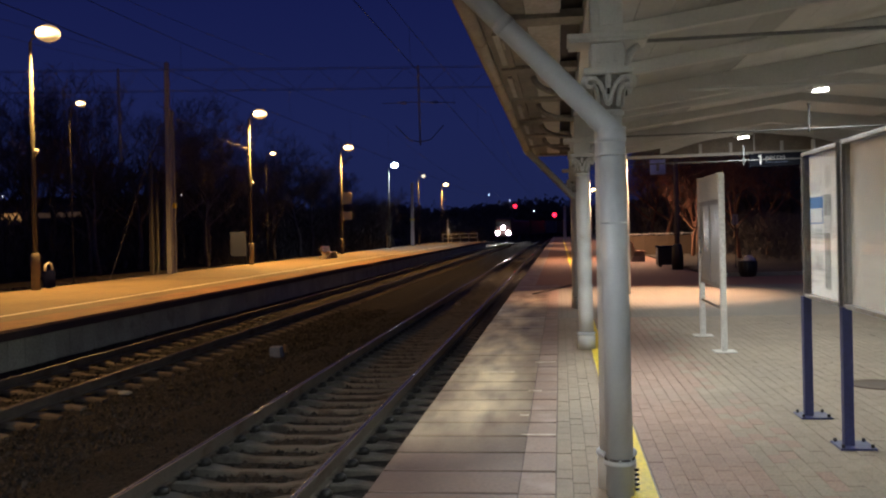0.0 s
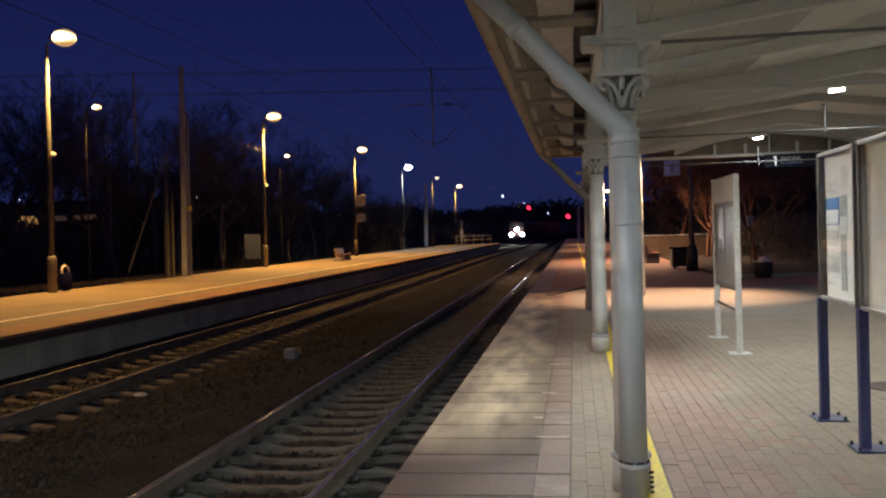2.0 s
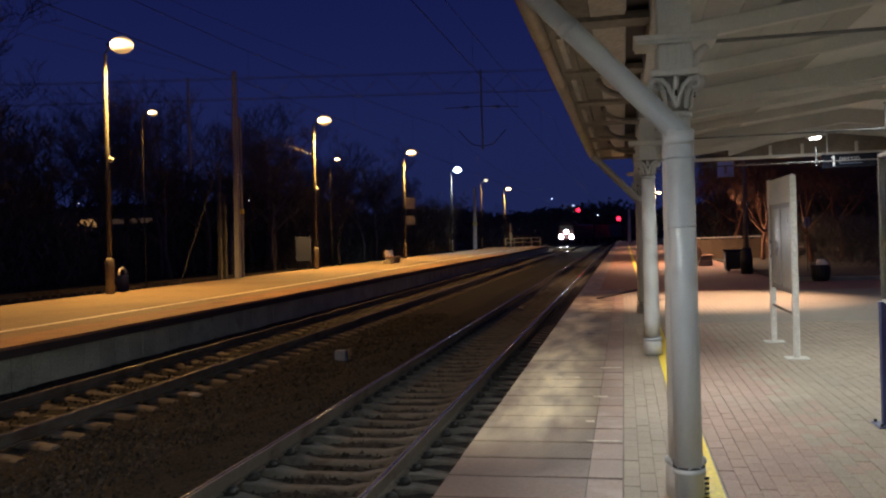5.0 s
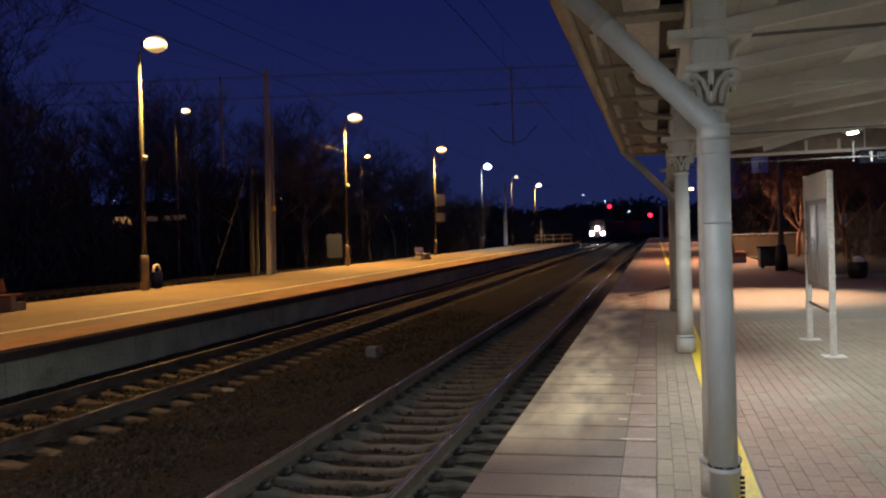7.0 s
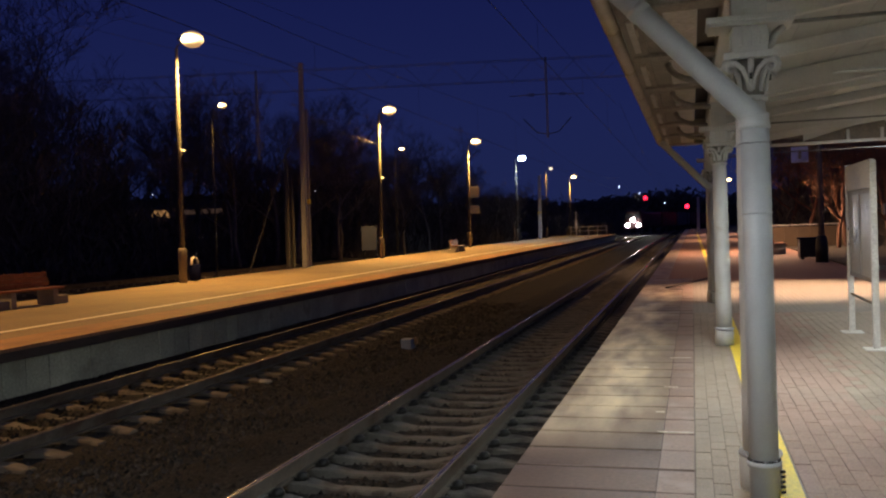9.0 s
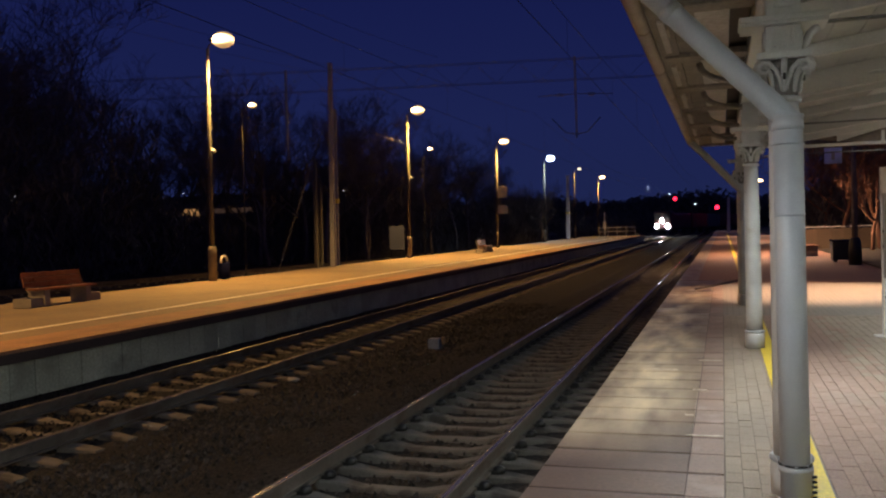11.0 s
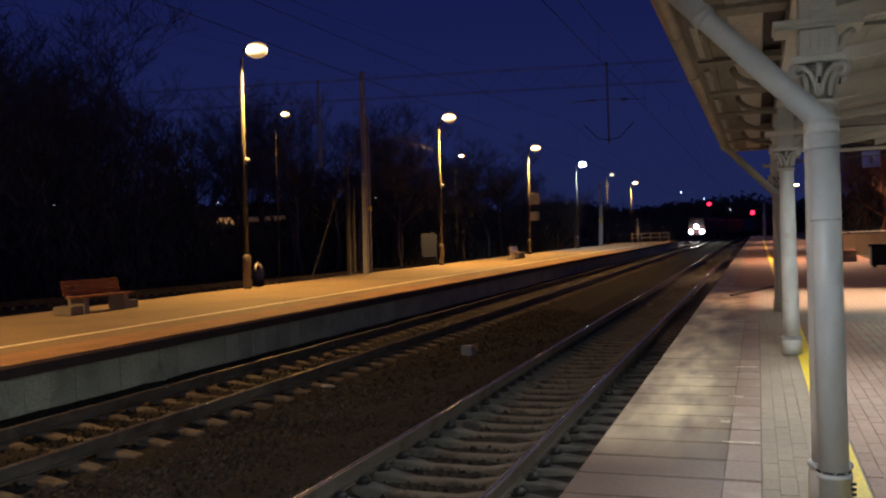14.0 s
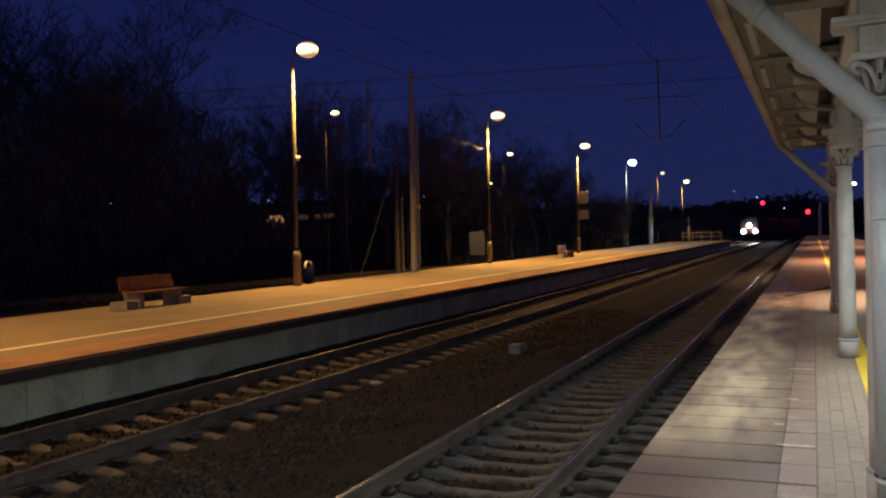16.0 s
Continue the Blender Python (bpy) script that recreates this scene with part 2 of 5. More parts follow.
# bark colour with the red of the lamp light mixed in
M["lamp_red_twig"] = mat("lamp_tinted_twigs", (0.17, 0.085, 0.055), 0.95, scale=2, var=0.3)
M["twig"] = mat("twigs", (0.15, 0.115, 0.09), 0.95, scale=2, var=0.3)
M["brush"] = mat("winter_brush", (0.12, 0.105, 0.085), 0.95, scale=0.4, var=0.5)
M["bin_blue"] = mat("navy_bin_plastic", (0.005, 0.007, 0.035), 0.9, scale=3, spec=0.05)
M["bag"] = mat("white_bin_bag", (0.72, 0.70, 0.66), 0.5, scale=8, var=0.1)
M["loco"] = mat("dark_locomotive_paint", (0.05, 0.02, 0.018), 0.5, scale=1, var=0.2)
M["wagon"] = mat("rusty_red_container", (0.20, 0.055, 0.03), 0.7, scale=0.7, var=0.3, rnd=0.3)
M["wagon_grey"] = mat("grey_container", (0.16, 0.14, 0.12), 0.7, scale=0.7, var=0.3)
M["fence"] = mat("concrete_fence_panel", (0.10, 0.07, 0.045), 0.85, scale=1.2, var=0.2, rnd=0.12)
M["facade"] = mat("plain_facade", (0.12, 0.10, 0.085), 0.9, scale=0.4, var=0.3)
M["sign_blue"] = mat("blue_sign_face", (0.40, 0.50, 0.85), 0.5, bump=0)
M["sign_dark"] = mat("dark_sign_face", (0.012, 0.013, 0.02), 0.9, spec=0.05, bump=0)
M["sign_white"] = mat("white_lettering", (0.80, 0.82, 0.80), 0.5, bump=0)
M["sign_grey"] = mat("pale_grey_sign_back", (0.26, 0.26, 0.27), 0.6, scale=2, var=0.1)
M["box_grey"] = mat("dull_box_paint", (0.10, 0.13, 0.20), 0.6, scale=4, var=0.15)
M["edge_far"] = mat("reddish_edge_paving", (0.31, 0.165, 0.08), 0.8, scale=1.5, var=0.25, fine=20, stain=(0.17, 0.085, 0.04), stain_scale=0.8, stain_at=0.52, blur=0.2)
M["glow_sodium"] = mat("sodium_lens", (0.8, 0.7, 0.5), glow=(1.0, 0.62, 0.26), power=60, bump=0)
M["board_blue"] = mat("dull_blue_grey_board", (0.03, 0.04, 0.085), 0.7, scale=3, var=0.15)
# oversized sodium bowls, brightest over the burner and fading to the rim, imitate glare
gs = M["glow_sodium"].node_tree
g_co, g_off, g_len, g_ramp = gs.nodes.new("ShaderNodeTexCoord"), gs.nodes.new("ShaderNodeVectorMath"), gs.nodes.new("ShaderNodeVectorMath"), gs.nodes.new("ShaderNodeMapRange")
g_flat, g_pow = gs.nodes.new("ShaderNodeVectorMath"), gs.nodes.new("ShaderNodeMath")
g_off.operation, g_flat.operation, g_len.operation, g_pow.operation = "SUBTRACT", "MULTIPLY", "LENGTH", "POWER"
g_off.inputs[1].default_value, g_flat.inputs[1].default_value = (0.5, 0.5, 0.5), (1.1, 0, 2)
for i, v in enumerate((0.25, 1.0, 1.0, 0.0)):
    g_ramp.inputs[i + 1].default_value = v
g_pow.inputs[1].default_value = 6.0
g_gain = gs.nodes.new("ShaderNodeMath")
g_gain.operation = "MULTIPLY_ADD"
g_gain.inputs[1].default_value, g_gain.inputs[2].default_value = 70.0, 0.4
for a, b in ((g_co.outputs["Generated"], g_off.inputs[0]), (g_off.outputs[0], g_flat.inputs[0]), (g_flat.outputs[0], g_len.inputs[0]), (g_len.outputs["Value"], g_ramp.inputs[0]),
             (g_ramp.outputs[0], g_pow.inputs[0]), (g_pow.outputs[0], g_gain.inputs[0]), (g_gain.outputs[0], gs.nodes["Principled BSDF"].inputs["Emission Strength"])):
    gs.links.new(a, b)
M["glow_cool"] = mat("cool_lens", (0.8, 0.8, 0.8), glow=(0.62, 0.80, 1.0), power=14, bump=0)
M["glow_dim"] = mat("weak_lens", (0.8, 0.8, 0.7), glow=(1.0, 0.86, 0.62), power=1.5, bump=0)
M["glow_tube"] = mat("canopy_lens", (0.9, 0.9, 0.9), glow=(1.0, 0.96, 0.88), power=40, bump=0)
M["glow_head"] = mat("headlight_lens", (0.9, 0.9, 0.9), glow=(0.95, 0.97, 1.0), power=300, bump=0)
M["glow_red"] = mat("red_signal_lens", (0.5, 0.02, 0.03), glow=(1.0, 0.015, 0.05), power=6, bump=0)
M["glow_spark"] = mat("distant_lamp", (0.8, 0.8, 0.8), glow=(0.9, 0.92, 1.0), power=1.5, bump=0)
M["glow_dusk"] = mat("faint_hall_wall_glow", (0.4, 0.32, 0.22), glow=(1.0, 0.55, 0.22), power=0.03, bump=0)
M["alu_edge"] = mat("darker_aluminium_edge", (0.16, 0.15, 0.145), 0.5, 0.5, scale=5, var=0.15, bump=0.05)
M["cover"] = mat("rusty_iron_cover", (0.10, 0.075, 0.055), 0.75, 0.3, scale=6, var=0.25)
M["scuff"] = mat("pale_paint_scuff", (0.62, 0.55, 0.44), 0.7, scale=9, var=0.3)
M["glow_warm"] = mat("hall_wall_glow", (0.5, 0.4, 0.25), glow=(1.0, 0.50, 0.16), power=0.3, bump=0)

glass = bpy.data.materials.new("case_glass")
glass.use_nodes = True
gb = glass.node_tree.nodes["Principled BSDF"]
gb.inputs["Transmission Weight"].default_value, gb.inputs["Roughness"].default_value, gb.inputs["IOR"].default_value = 1.0, 0.03, 1.2
M["glass"] = glass


# ---- mesh helpers ----
def box(bm, x0, x1, y0, y1, z0, z1, bevel=0.0):
    made = bmesh.ops.create_cube(bm, size=1.0, matrix=Matrix.Translation(((x0 + x1) / 2, (y0 + y1) / 2, (z0 + z1) / 2)) @ Matrix.Diagonal((abs(x1 - x0), abs(y1 - y0), abs(z1 - z0), 1)))
    if bevel:
        edges = {e for v in made["verts"] for e in v.link_edges}
        bmesh.ops.bevel(bm, geom=list(edges), offset=bevel, segments=2, affect="EDGES", profile=0.6)
    return bm


def rod(bm, a, b, r0, r1=None, seg=10, caps=True):
    a, b = Vector(a), Vector(b)
    d = b - a
    m = Matrix.Translation((a + b) / 2) @ d.to_track_quat("Z", "Y").to_matrix().to_4x4()
    bmesh.ops.create_cone(bm, cap_ends=caps, segments=seg, radius1=r0, radius2=r0 if r1 is None else r1, depth=d.length, matrix=m)
    return bm


def tube(bm, pts, r, seg=10):
    """A pipe through the points, with mitred bends."""
    pts = [Vector(p) for p in pts]
    rings, side = [], None
    for i, p in enumerate(pts):
        t = (pts[min(i + 1, len(pts) - 1)] - pts[max(i - 1, 0)]).normalized()
        if side is None:
            side = t.orthogonal().normalized()
        side = (side - t * side.dot(t)).normalized()
        up = t.cross(side)
        rr = r[i] if isinstance(r, (list, tuple)) else r
        rings.append([bm.verts.new(p + (side * math.cos(2 * math.pi * k / seg) + up * math.sin(2 * math.pi * k / seg)) * rr) for k in range(seg)])
    for a, b in zip(rings, rings[1:]):
        for k in range(seg):
            bm.faces.new((a[k], a[(k + 1) % seg], b[(k + 1) % seg], b[k])).smooth = True
    bm.faces.new(rings[0][::-1])
    bm.faces.new(rings[-1])
    return bm


def lathe(bm, profile, seg=24, at=(0, 0, 0)):
    rings = [[bm.verts.new((at[0] + r * math.cos(2 * math.pi * k / seg), at[1] + r * math.sin(2 * math.pi * k / seg), at[2] + z)) for k in range(seg)] for r, z in profile]
    for a, b in zip(rings, rings[1:]):
        for k in range(seg):
            bm.faces.new((a[k], a[(k + 1) % seg], b[(k + 1) % seg], b[k])).smooth = True
    bm.faces.new(rings[0][::-1])
    bm.faces.new(rings[-1])
    return bm


def mesh_of(name, bm, material):
    bmesh.ops.recalc_face_normals(bm, faces=bm.faces[:])
    me = bpy.data.meshes.new(name)
    bm.to_mesh(me)
    bm.free()
    me.materials.append(M[material])
    return me


def part(name, bm, material, parent, label=""):
    ob = new(name, mesh_of(name, bm, material))
    ob.parent = parent
    return tagged(ob, label)


def thing(name, label, category, at=(0, 0, 0), turn=0.0, group="", kind=""):
    ob = new(name)
    ob.matrix_world = pose(*at, 0, 0, turn)
    return tagged(ob, label, category, group, kind)


def solo(name, bm, material, label, category, group="", kind=""):
    return tagged(new(name, mesh_of(name, bm, material)), label, category, group, kind)


def piece(name, me, parent, at):
    ob = new(name, me)
    ob.parent = parent
    ob.location = at
    return ob


def raw(name, verts, faces, material, parent=None):
    me = bpy.data.meshes.new(name)
    me.from_pydata(verts, [], faces)
    me.materials.append(M[material])
    ob = new(name, me)
    ob.parent = parent
    return ob


B = bmesh.new


# ---- large structure ----
bm = B()
box(bm, -1500, 1500, -300, 2500, -1.6, -1.1)
solo("ground", bm, "soil", "dark bare soil reaching to the horizon", "ground", kind="structure")

# ballast bed between the two platforms, gently uneven
bm = B()
nx, ny = 34, 200
grid = []
for i in range(nx + 1):
    col = []
    for j in range(ny + 1):
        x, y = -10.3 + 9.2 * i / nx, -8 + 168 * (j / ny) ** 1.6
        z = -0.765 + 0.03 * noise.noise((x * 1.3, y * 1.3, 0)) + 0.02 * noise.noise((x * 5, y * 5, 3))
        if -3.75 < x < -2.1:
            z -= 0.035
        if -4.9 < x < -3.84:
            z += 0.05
        if -7.0 < x < -4.9:
            z -= 0.01 + 0.02 * math.sin((x + 7.0) / 3.1 * math.pi)
        col.append(bm.verts.new((x, y, z)))
    grid.append(col)
for i in range(nx):
    for j in range(ny):
        bm.faces.new((grid[i][j], grid[i + 1][j], grid[i + 1][j + 1], grid[i][j + 1])).smooth = True
solo("ballast_bed", bm, "ballast", "dark brown crushed stone ballast under the rails", "ballast", kind="structure")

# ballast beyond the far platform, under the diverging track
bm = B()
box(bm, -44, FAR_BACK - 0.3, -10, 260, -1.3, -0.82)
box(bm, -10.2, 6.0, 160, 420, -1.3, -0.83)
solo("ballast_field", bm, "ballast", "dark ballast of the sidings behind the platform", "ballast", kind="structure")

# near platform: body, then its pieces further down
bm = B()
box(bm, EDGE + 0.12, 40, -14, 150, -1.2, -0.06)
near_platform = solo("near_platform", bm, "concrete", "concrete body of the near platform", "platform", kind="structure")
bm = B()
box(bm, STRIP, 14, 15.0, 22.6, -0.06, -0.004)
box(bm, STRIP, 14, -14, 4.2, -0.06, -0.004)
part("paving", bm, "paving_far", near_platform, "grey block paving under the canopy")
bm = B()
box(bm, STRIP, 4.4, 22.6, 150, -0.06, -0.004)
box(bm, EDGE + 0.5, STRIP, 24, 150, -0.06, -0.004)
box(bm, 4.4, 14, 22.6, 26.2, -0.06, -0.004)
part("paving", bm, "paving_red", near_platform, "red block paving beyond the canopy")
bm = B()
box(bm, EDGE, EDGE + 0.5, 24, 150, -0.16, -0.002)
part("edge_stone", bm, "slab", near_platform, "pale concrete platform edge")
bm = B()
box(bm, 4.4, 40, 26.2, 150, -0.06, 0.05)
part("verge", bm, "soil", near_platform, "dark earth verge behind a kerb")
bm = B()
box(bm, 4.4, 14, 26.1, 26.25, -0.06, 0.1, 0.015)
part("kerb", bm, "concrete", near_platform, "low concrete kerb")
bm = B()
for y0, y1 in ((-10, 4.2), (4.2, 25), (25, 110)):
    box(bm, 0.365, 0.525, y0, y1, -0.03, 0.004)
part("yellow_line", bm, "yellow", near_platform, "bright yellow safety line, a little worn")

# far platform: an island with a recessed wall under a dark coping
bm = B()
box(bm, FAR_BACK + 0.1, FAR_EDGE - 0.18, -12, 118, -1.2, -0.04)
far_platform = solo("far_platform", bm, "concrete", "concrete body of the island platform", "platform", kind="structure")
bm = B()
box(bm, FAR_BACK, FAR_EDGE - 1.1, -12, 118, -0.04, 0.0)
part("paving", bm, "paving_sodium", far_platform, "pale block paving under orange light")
bm = B()
box(bm, FAR_EDGE - 1.1, FAR_EDGE, -12, 118, -0.05, 0.002)
part("edge_strip", bm, "edge_far", far_platform, "reddish edge strip")
# shade under the platform edge is put into the lip's dark colour
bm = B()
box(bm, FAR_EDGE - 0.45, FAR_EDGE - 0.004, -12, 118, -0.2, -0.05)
part("coping", bm, "coping", far_platform, "coping lip coloured dark for its shade")
bm = B()
box(bm, FAR_LINE - 0.07, FAR_LINE + 0.07, -12, 116, -0.02, 0.005)
part("white_line", bm, "white_line", far_platform, "thin pale safety line")

# canopy roof over the near platform
bm = B()
Y0, Y1 = -8.0, CANOPY_END
for xa, xb, up in ((EAVE, 2.17, 0), ):
    for s in (1, -1):
        fx = (lambda v: v) if s == 1 else (lambda v: 2 * RIDGE - v)
        n = 9
        for k in range(n):
            x0, x1 = xa + (xb - xa) * k / n, xa + (xb - xa) * (k + 1) / n - 0.008
            vs = [bm.verts.new((fx(x), y, roof_z(x) + dz)) for dz in (0, 0.03) for x, y in ((x0, Y0), (x1, Y0), (x1, Y1), (x0, Y1))]
            for f in ((0, 1, 2, 3), (7, 6, 5, 4), (0, 4, 5, 1), (1, 5, 6, 2), (2, 6, 7, 3), (3, 7, 4, 0)):
                bm.faces.new([vs[i] for i in f])
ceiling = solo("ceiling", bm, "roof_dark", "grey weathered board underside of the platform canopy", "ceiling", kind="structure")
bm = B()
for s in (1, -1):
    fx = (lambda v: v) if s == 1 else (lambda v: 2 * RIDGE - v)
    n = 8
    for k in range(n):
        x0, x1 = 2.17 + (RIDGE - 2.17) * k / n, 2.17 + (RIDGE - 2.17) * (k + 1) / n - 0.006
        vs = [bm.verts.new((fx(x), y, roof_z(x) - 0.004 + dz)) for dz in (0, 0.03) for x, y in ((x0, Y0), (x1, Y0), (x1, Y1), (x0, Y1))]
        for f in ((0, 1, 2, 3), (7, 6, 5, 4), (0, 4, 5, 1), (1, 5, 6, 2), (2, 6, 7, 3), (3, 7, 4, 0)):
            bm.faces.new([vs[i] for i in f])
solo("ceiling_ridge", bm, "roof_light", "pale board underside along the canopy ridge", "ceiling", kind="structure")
bm = B()
box(bm, EAVE, 2 * RIDGE - EAVE, Y0, Y1, 3.86, 3.9)
solo("roof_cover", bm, "roof_dark", "flat covering over the canopy boards", "roof", kind="structure")
bm = B()
box(bm, 8.3, 8.5, -10, 16.0, 0, 3.85)
box(bm, -0.4, 8.5, -8.3, -8.1, 0, 3.85)
solo("wall_station", bm, "backing", "plain beige station wall behind the platform", "wall", kind="structure")

frame_of_roof = thing("canopy_frame", "pale painted timber rafters and girders of the canopy", "roof frame", kind="structure")


def rafter(y, wide, deep, x0=COLUMN_X - 0.1, name="rafter"):
    for s in (1, -1):
        fx = (lambda v: v) if s == 1 else (lambda v: 2 * RIDGE - v)
        b = B()
        vs = [b.verts.new((fx(x), y + dy, roof_z(x) - 0.008 - dz)) for dy in (-wide / 2, wide / 2) for x, dz in ((x0, 0), (RIDGE, 0), (RIDGE, deep), (x0 + deep * 0.8, deep))]
        for f in ((0, 1, 2, 3), (7, 6, 5, 4), (0, 4, 5, 1), (1, 5, 6, 2), (2, 6, 7, 3), (3, 7, 4, 0)):
            b.faces.new([vs[i] for i in f])
        part(name, b, "beam", frame_of_roof)


for y in (-6.0, -0.2, *COLUMNS):
    rafter(y, 0.16, 0.26, name="principal_rafter")
for k in range(14):
    y = -6.0 + 5.73 / 3 * k
    if min(abs(y - c) for c in (-6.0, -0.2, *COLUMNS)) > 0.4:
        rafter(y, 0.09, 0.13)
rafter(CANOPY_END - 0.1, 0.12, 0.3, name="gable_rafter")
b = B()
box(b, COLUMN_X - 0.1, COLUMN_X + 0.1, -8, CANOPY_END, 2.99, 3.17, 0.01)
part("girder", b, "beam", frame_of_roof)
b = B()
box(b, 2 * RIDGE - COLUMN_X - 0.1, 2 * RIDGE - COLUMN_X + 0.1, -8, CANOPY_END, 2.99, 3.17, 0.01)
part("girder", b, "beam", frame_of_roof)
for y in (-6.0, -0.2, *COLUMNS):
    b = B()
    rod(b, (COLUMN_X, y, 2.66 + 0.007 * (y - 5)), (2 * RIDGE - COLUMN_X, y, 2.66 + 0.007 * (y - 5)), 0.011)
    part("tie_rod", b, "steel_dull", frame_of_roof)
    b = B()
    rod(b, (3.1 + 0.07 * (y - 11.27), y, 2.66), (3.1 + 0.07 * (y - 11.27), y, 3.02), 0.013)
    box(b, 3.08 + 0.07 * (y - 11.27), 3.12 + 0.07 * (y - 11.27), y - 0.02, y + 0.02, 3.0, 3.02)
    part("hanger", b, "steel_dull", frame_of_roof)
b = B()
rod(b, (1.34, 9.0, 2.93), (6.6, 9.0, 2.92), 0.014)
part("conduit", b, "iron_paint", frame_of_roof)
b = B()
rod(b, (1.6, 11.02, 3.225), (6.2, 11.02, 3.20), 0.014)
part("conduit", b, "iron_paint", frame_of_roof)
# eave: boards along the edge, fascia and curved brackets
# the last, dark board draws the shadowed gap beside the girder
for x0, x1, m, drop in ((-0.53, -0.37, "soffit", 0.03), (-0.365, -0.205, "soffit", 0.035), (-0.2, 0.04, "eave_pale", 0.06), (0.05, 0.2, "coping", 0.03)):
    b = B()
    box(b, x0, x1, -8, CANOPY_END - 0.15, roof_z(x0) - drop - 0.02, roof_z(x0) - drop + 0.012)
    part("eave_board", b, m, frame_of_roof)
for y in (8.5, 10.4, 12.4, 14.4):
    b = B()
    pts = [(COLUMN_X - 0.1 - 0.42 * math.sin(a), y + 0.02, 2.86 + 0.2 * (1 - math.cos(a))) for a in [i * math.pi / 16 for i in range(9)]]
    tube(b, pts, 0.03, 8)
    part("eave_bracket", b, "eave_brown", frame_of_roof)
for k in range(13):
    y = -5.2 + 1.91 * k
    b = B()
    box(b, -0.5, 0.21, y - 0.12, y + 0.12, 3.045, 3.105, 0.008)
    part("eave_rib", b, "eave_brown", frame_of_roof)
    b = B()
    box(b, -0.47, -0.42, y + 0.3, y + 1.5, 3.035, 3.06, 0.004)
    part("eave_strip", b, "eave_pale", frame_of_roof)

b = B()
rows = []
for i in range(17):
    x = 2.1 + 3.8 * i / 16
    z = 3.02 + 0.36 * math.sin(math.pi * i / 16)
    rows.append([b.verts.new((x, y, zz)) for y, zz in ((18.2, z), (18.25, z), (18.25, z + 0.2), (18.2, z + 0.2))])
for p, q in zip(rows, rows[1:]):
    for k in range(4):
        b.faces.new((p[k], p[(k + 1) % 4], q[(k + 1) % 4], q[k]))
b.faces.new(rows[0])
b.faces.new(rows[-1][::-1])
part("gable_arch", b, "beam", frame_of_roof, "pale arched board across the canopy end")

# added sheet: draws the darkness beyond the open gable and hides the sky
b = B()
vs = [b.verts.new((x, y, z)) for y in (18.262, 18.29) for x, z in ((1.2, 3.16), (2.6, 3.0), (5.4, 3.0), (6.8, 3.16), (6.8, roof_z(6.8)), (RIDGE, roof_z(RIDGE)), (1.2, roof_z(1.2)))]
b.faces.new(vs[:7])
b.faces.new(vs[:6:-1])
for k in range(7):
    b.faces.new((vs[k], vs[7 + k], vs[7 + (k + 1) % 7], vs[(k + 1) % 7]))
part("gable_boarding", b, "soffit", frame_of_roof, "dark sheet standing in for the darkness beyond the gable truss")
for x in (2.9, 3.5, 4.5, 5.1):
    b = B()
    box(b, x - 0.025, x + 0.025, 18.19, 18.25, 3.0, 3.2)
    part("gable_stud", b, "beam", frame_of_roof)
b = B()
box(b, 1.2, 6.8, 18.18, 18.25, 2.94, 3.0, 0.004)
part("gable_beam", b, "beam", frame_of_roof)

# ---- tracks ----
def rail_pair(parent, xs, y0, y1):
    for x in xs:
        b = B()
        box(b, x - 0.068, x + 0.068, y0, y1, RAIL - 0.155, RAIL - 0.135)
        box(b, x - 0.010, x + 0.010, y0, y1, RAIL - 0.135, RAIL - 0.035)
        box(b, x - 0.036, x + 0.036, y0, y1, RAIL - 0.038, RAIL - 0.0016)
        r = part("rail", b, "rail_side", parent)
        b = B()
        crown = [(u * 0.0044, -1.6 * (u * 0.0044) ** 2) for u in range(-5, 6)]
        ends = [[b.verts.new((x + u, y, RAIL + z)) for u, z in crown + [(0.022, -0.003), (-0.022, -0.003)]] for y in (y0, y1)]
        for k in range(len(ends[0])):
            q = (k + 1) % len(ends[0])
            b.faces.new((ends[0][k], ends[0][q], ends[1][q], ends[1][k])).smooth = k < 10
        part("rail_head", b, "rail_top", r, "bright worn running surface")


def sleeper_mesh(material, length=2.5):
    """A prestressed sleeper: high seats under the rails, a sunk middle, sloped flanks."""
    b = B()
    secs = []
    for u, top, w in ((-length / 2, -0.035, 0.085), (-0.98, 0.0, 0.1), (-0.55, 0.0, 0.1), (-0.3, -0.045, 0.075), (0.3, -0.045, 0.075), (0.55, 0.0, 0.1), (0.98, 0.0, 0.1), (length / 2, -0.035, 0.085)):
        secs.append([b.verts.new(p) for p in ((u, -w - 0.03, -0.2), (u, -w, top - 0.015), (u, -w + 0.02, top), (u, w - 0.02, top), (u, w, top - 0.015), (u, w + 0.03, -0.2))])
    for p, q in zip(secs, secs[1:]):
        for k in range(5):
            b.faces.new((p[k], p[k + 1], q[k + 1], q[k]))
    b.faces.new(secs[0])
    b.faces.new(secs[-1][::-1])
    return mesh_of("sleeper", b, material)


def clip_mesh():
    b = B()
    lathe(b, [(0.04, 0), (0.06, 0.012), (0.062, 0.04), (0.042, 0.068), (0.015, 0.076)], 9)
    box(b, -0.085, 0.0, -0.055, 0.055, 0.0, 0.035)
    return mesh_of("rail_clip", b, "clip")


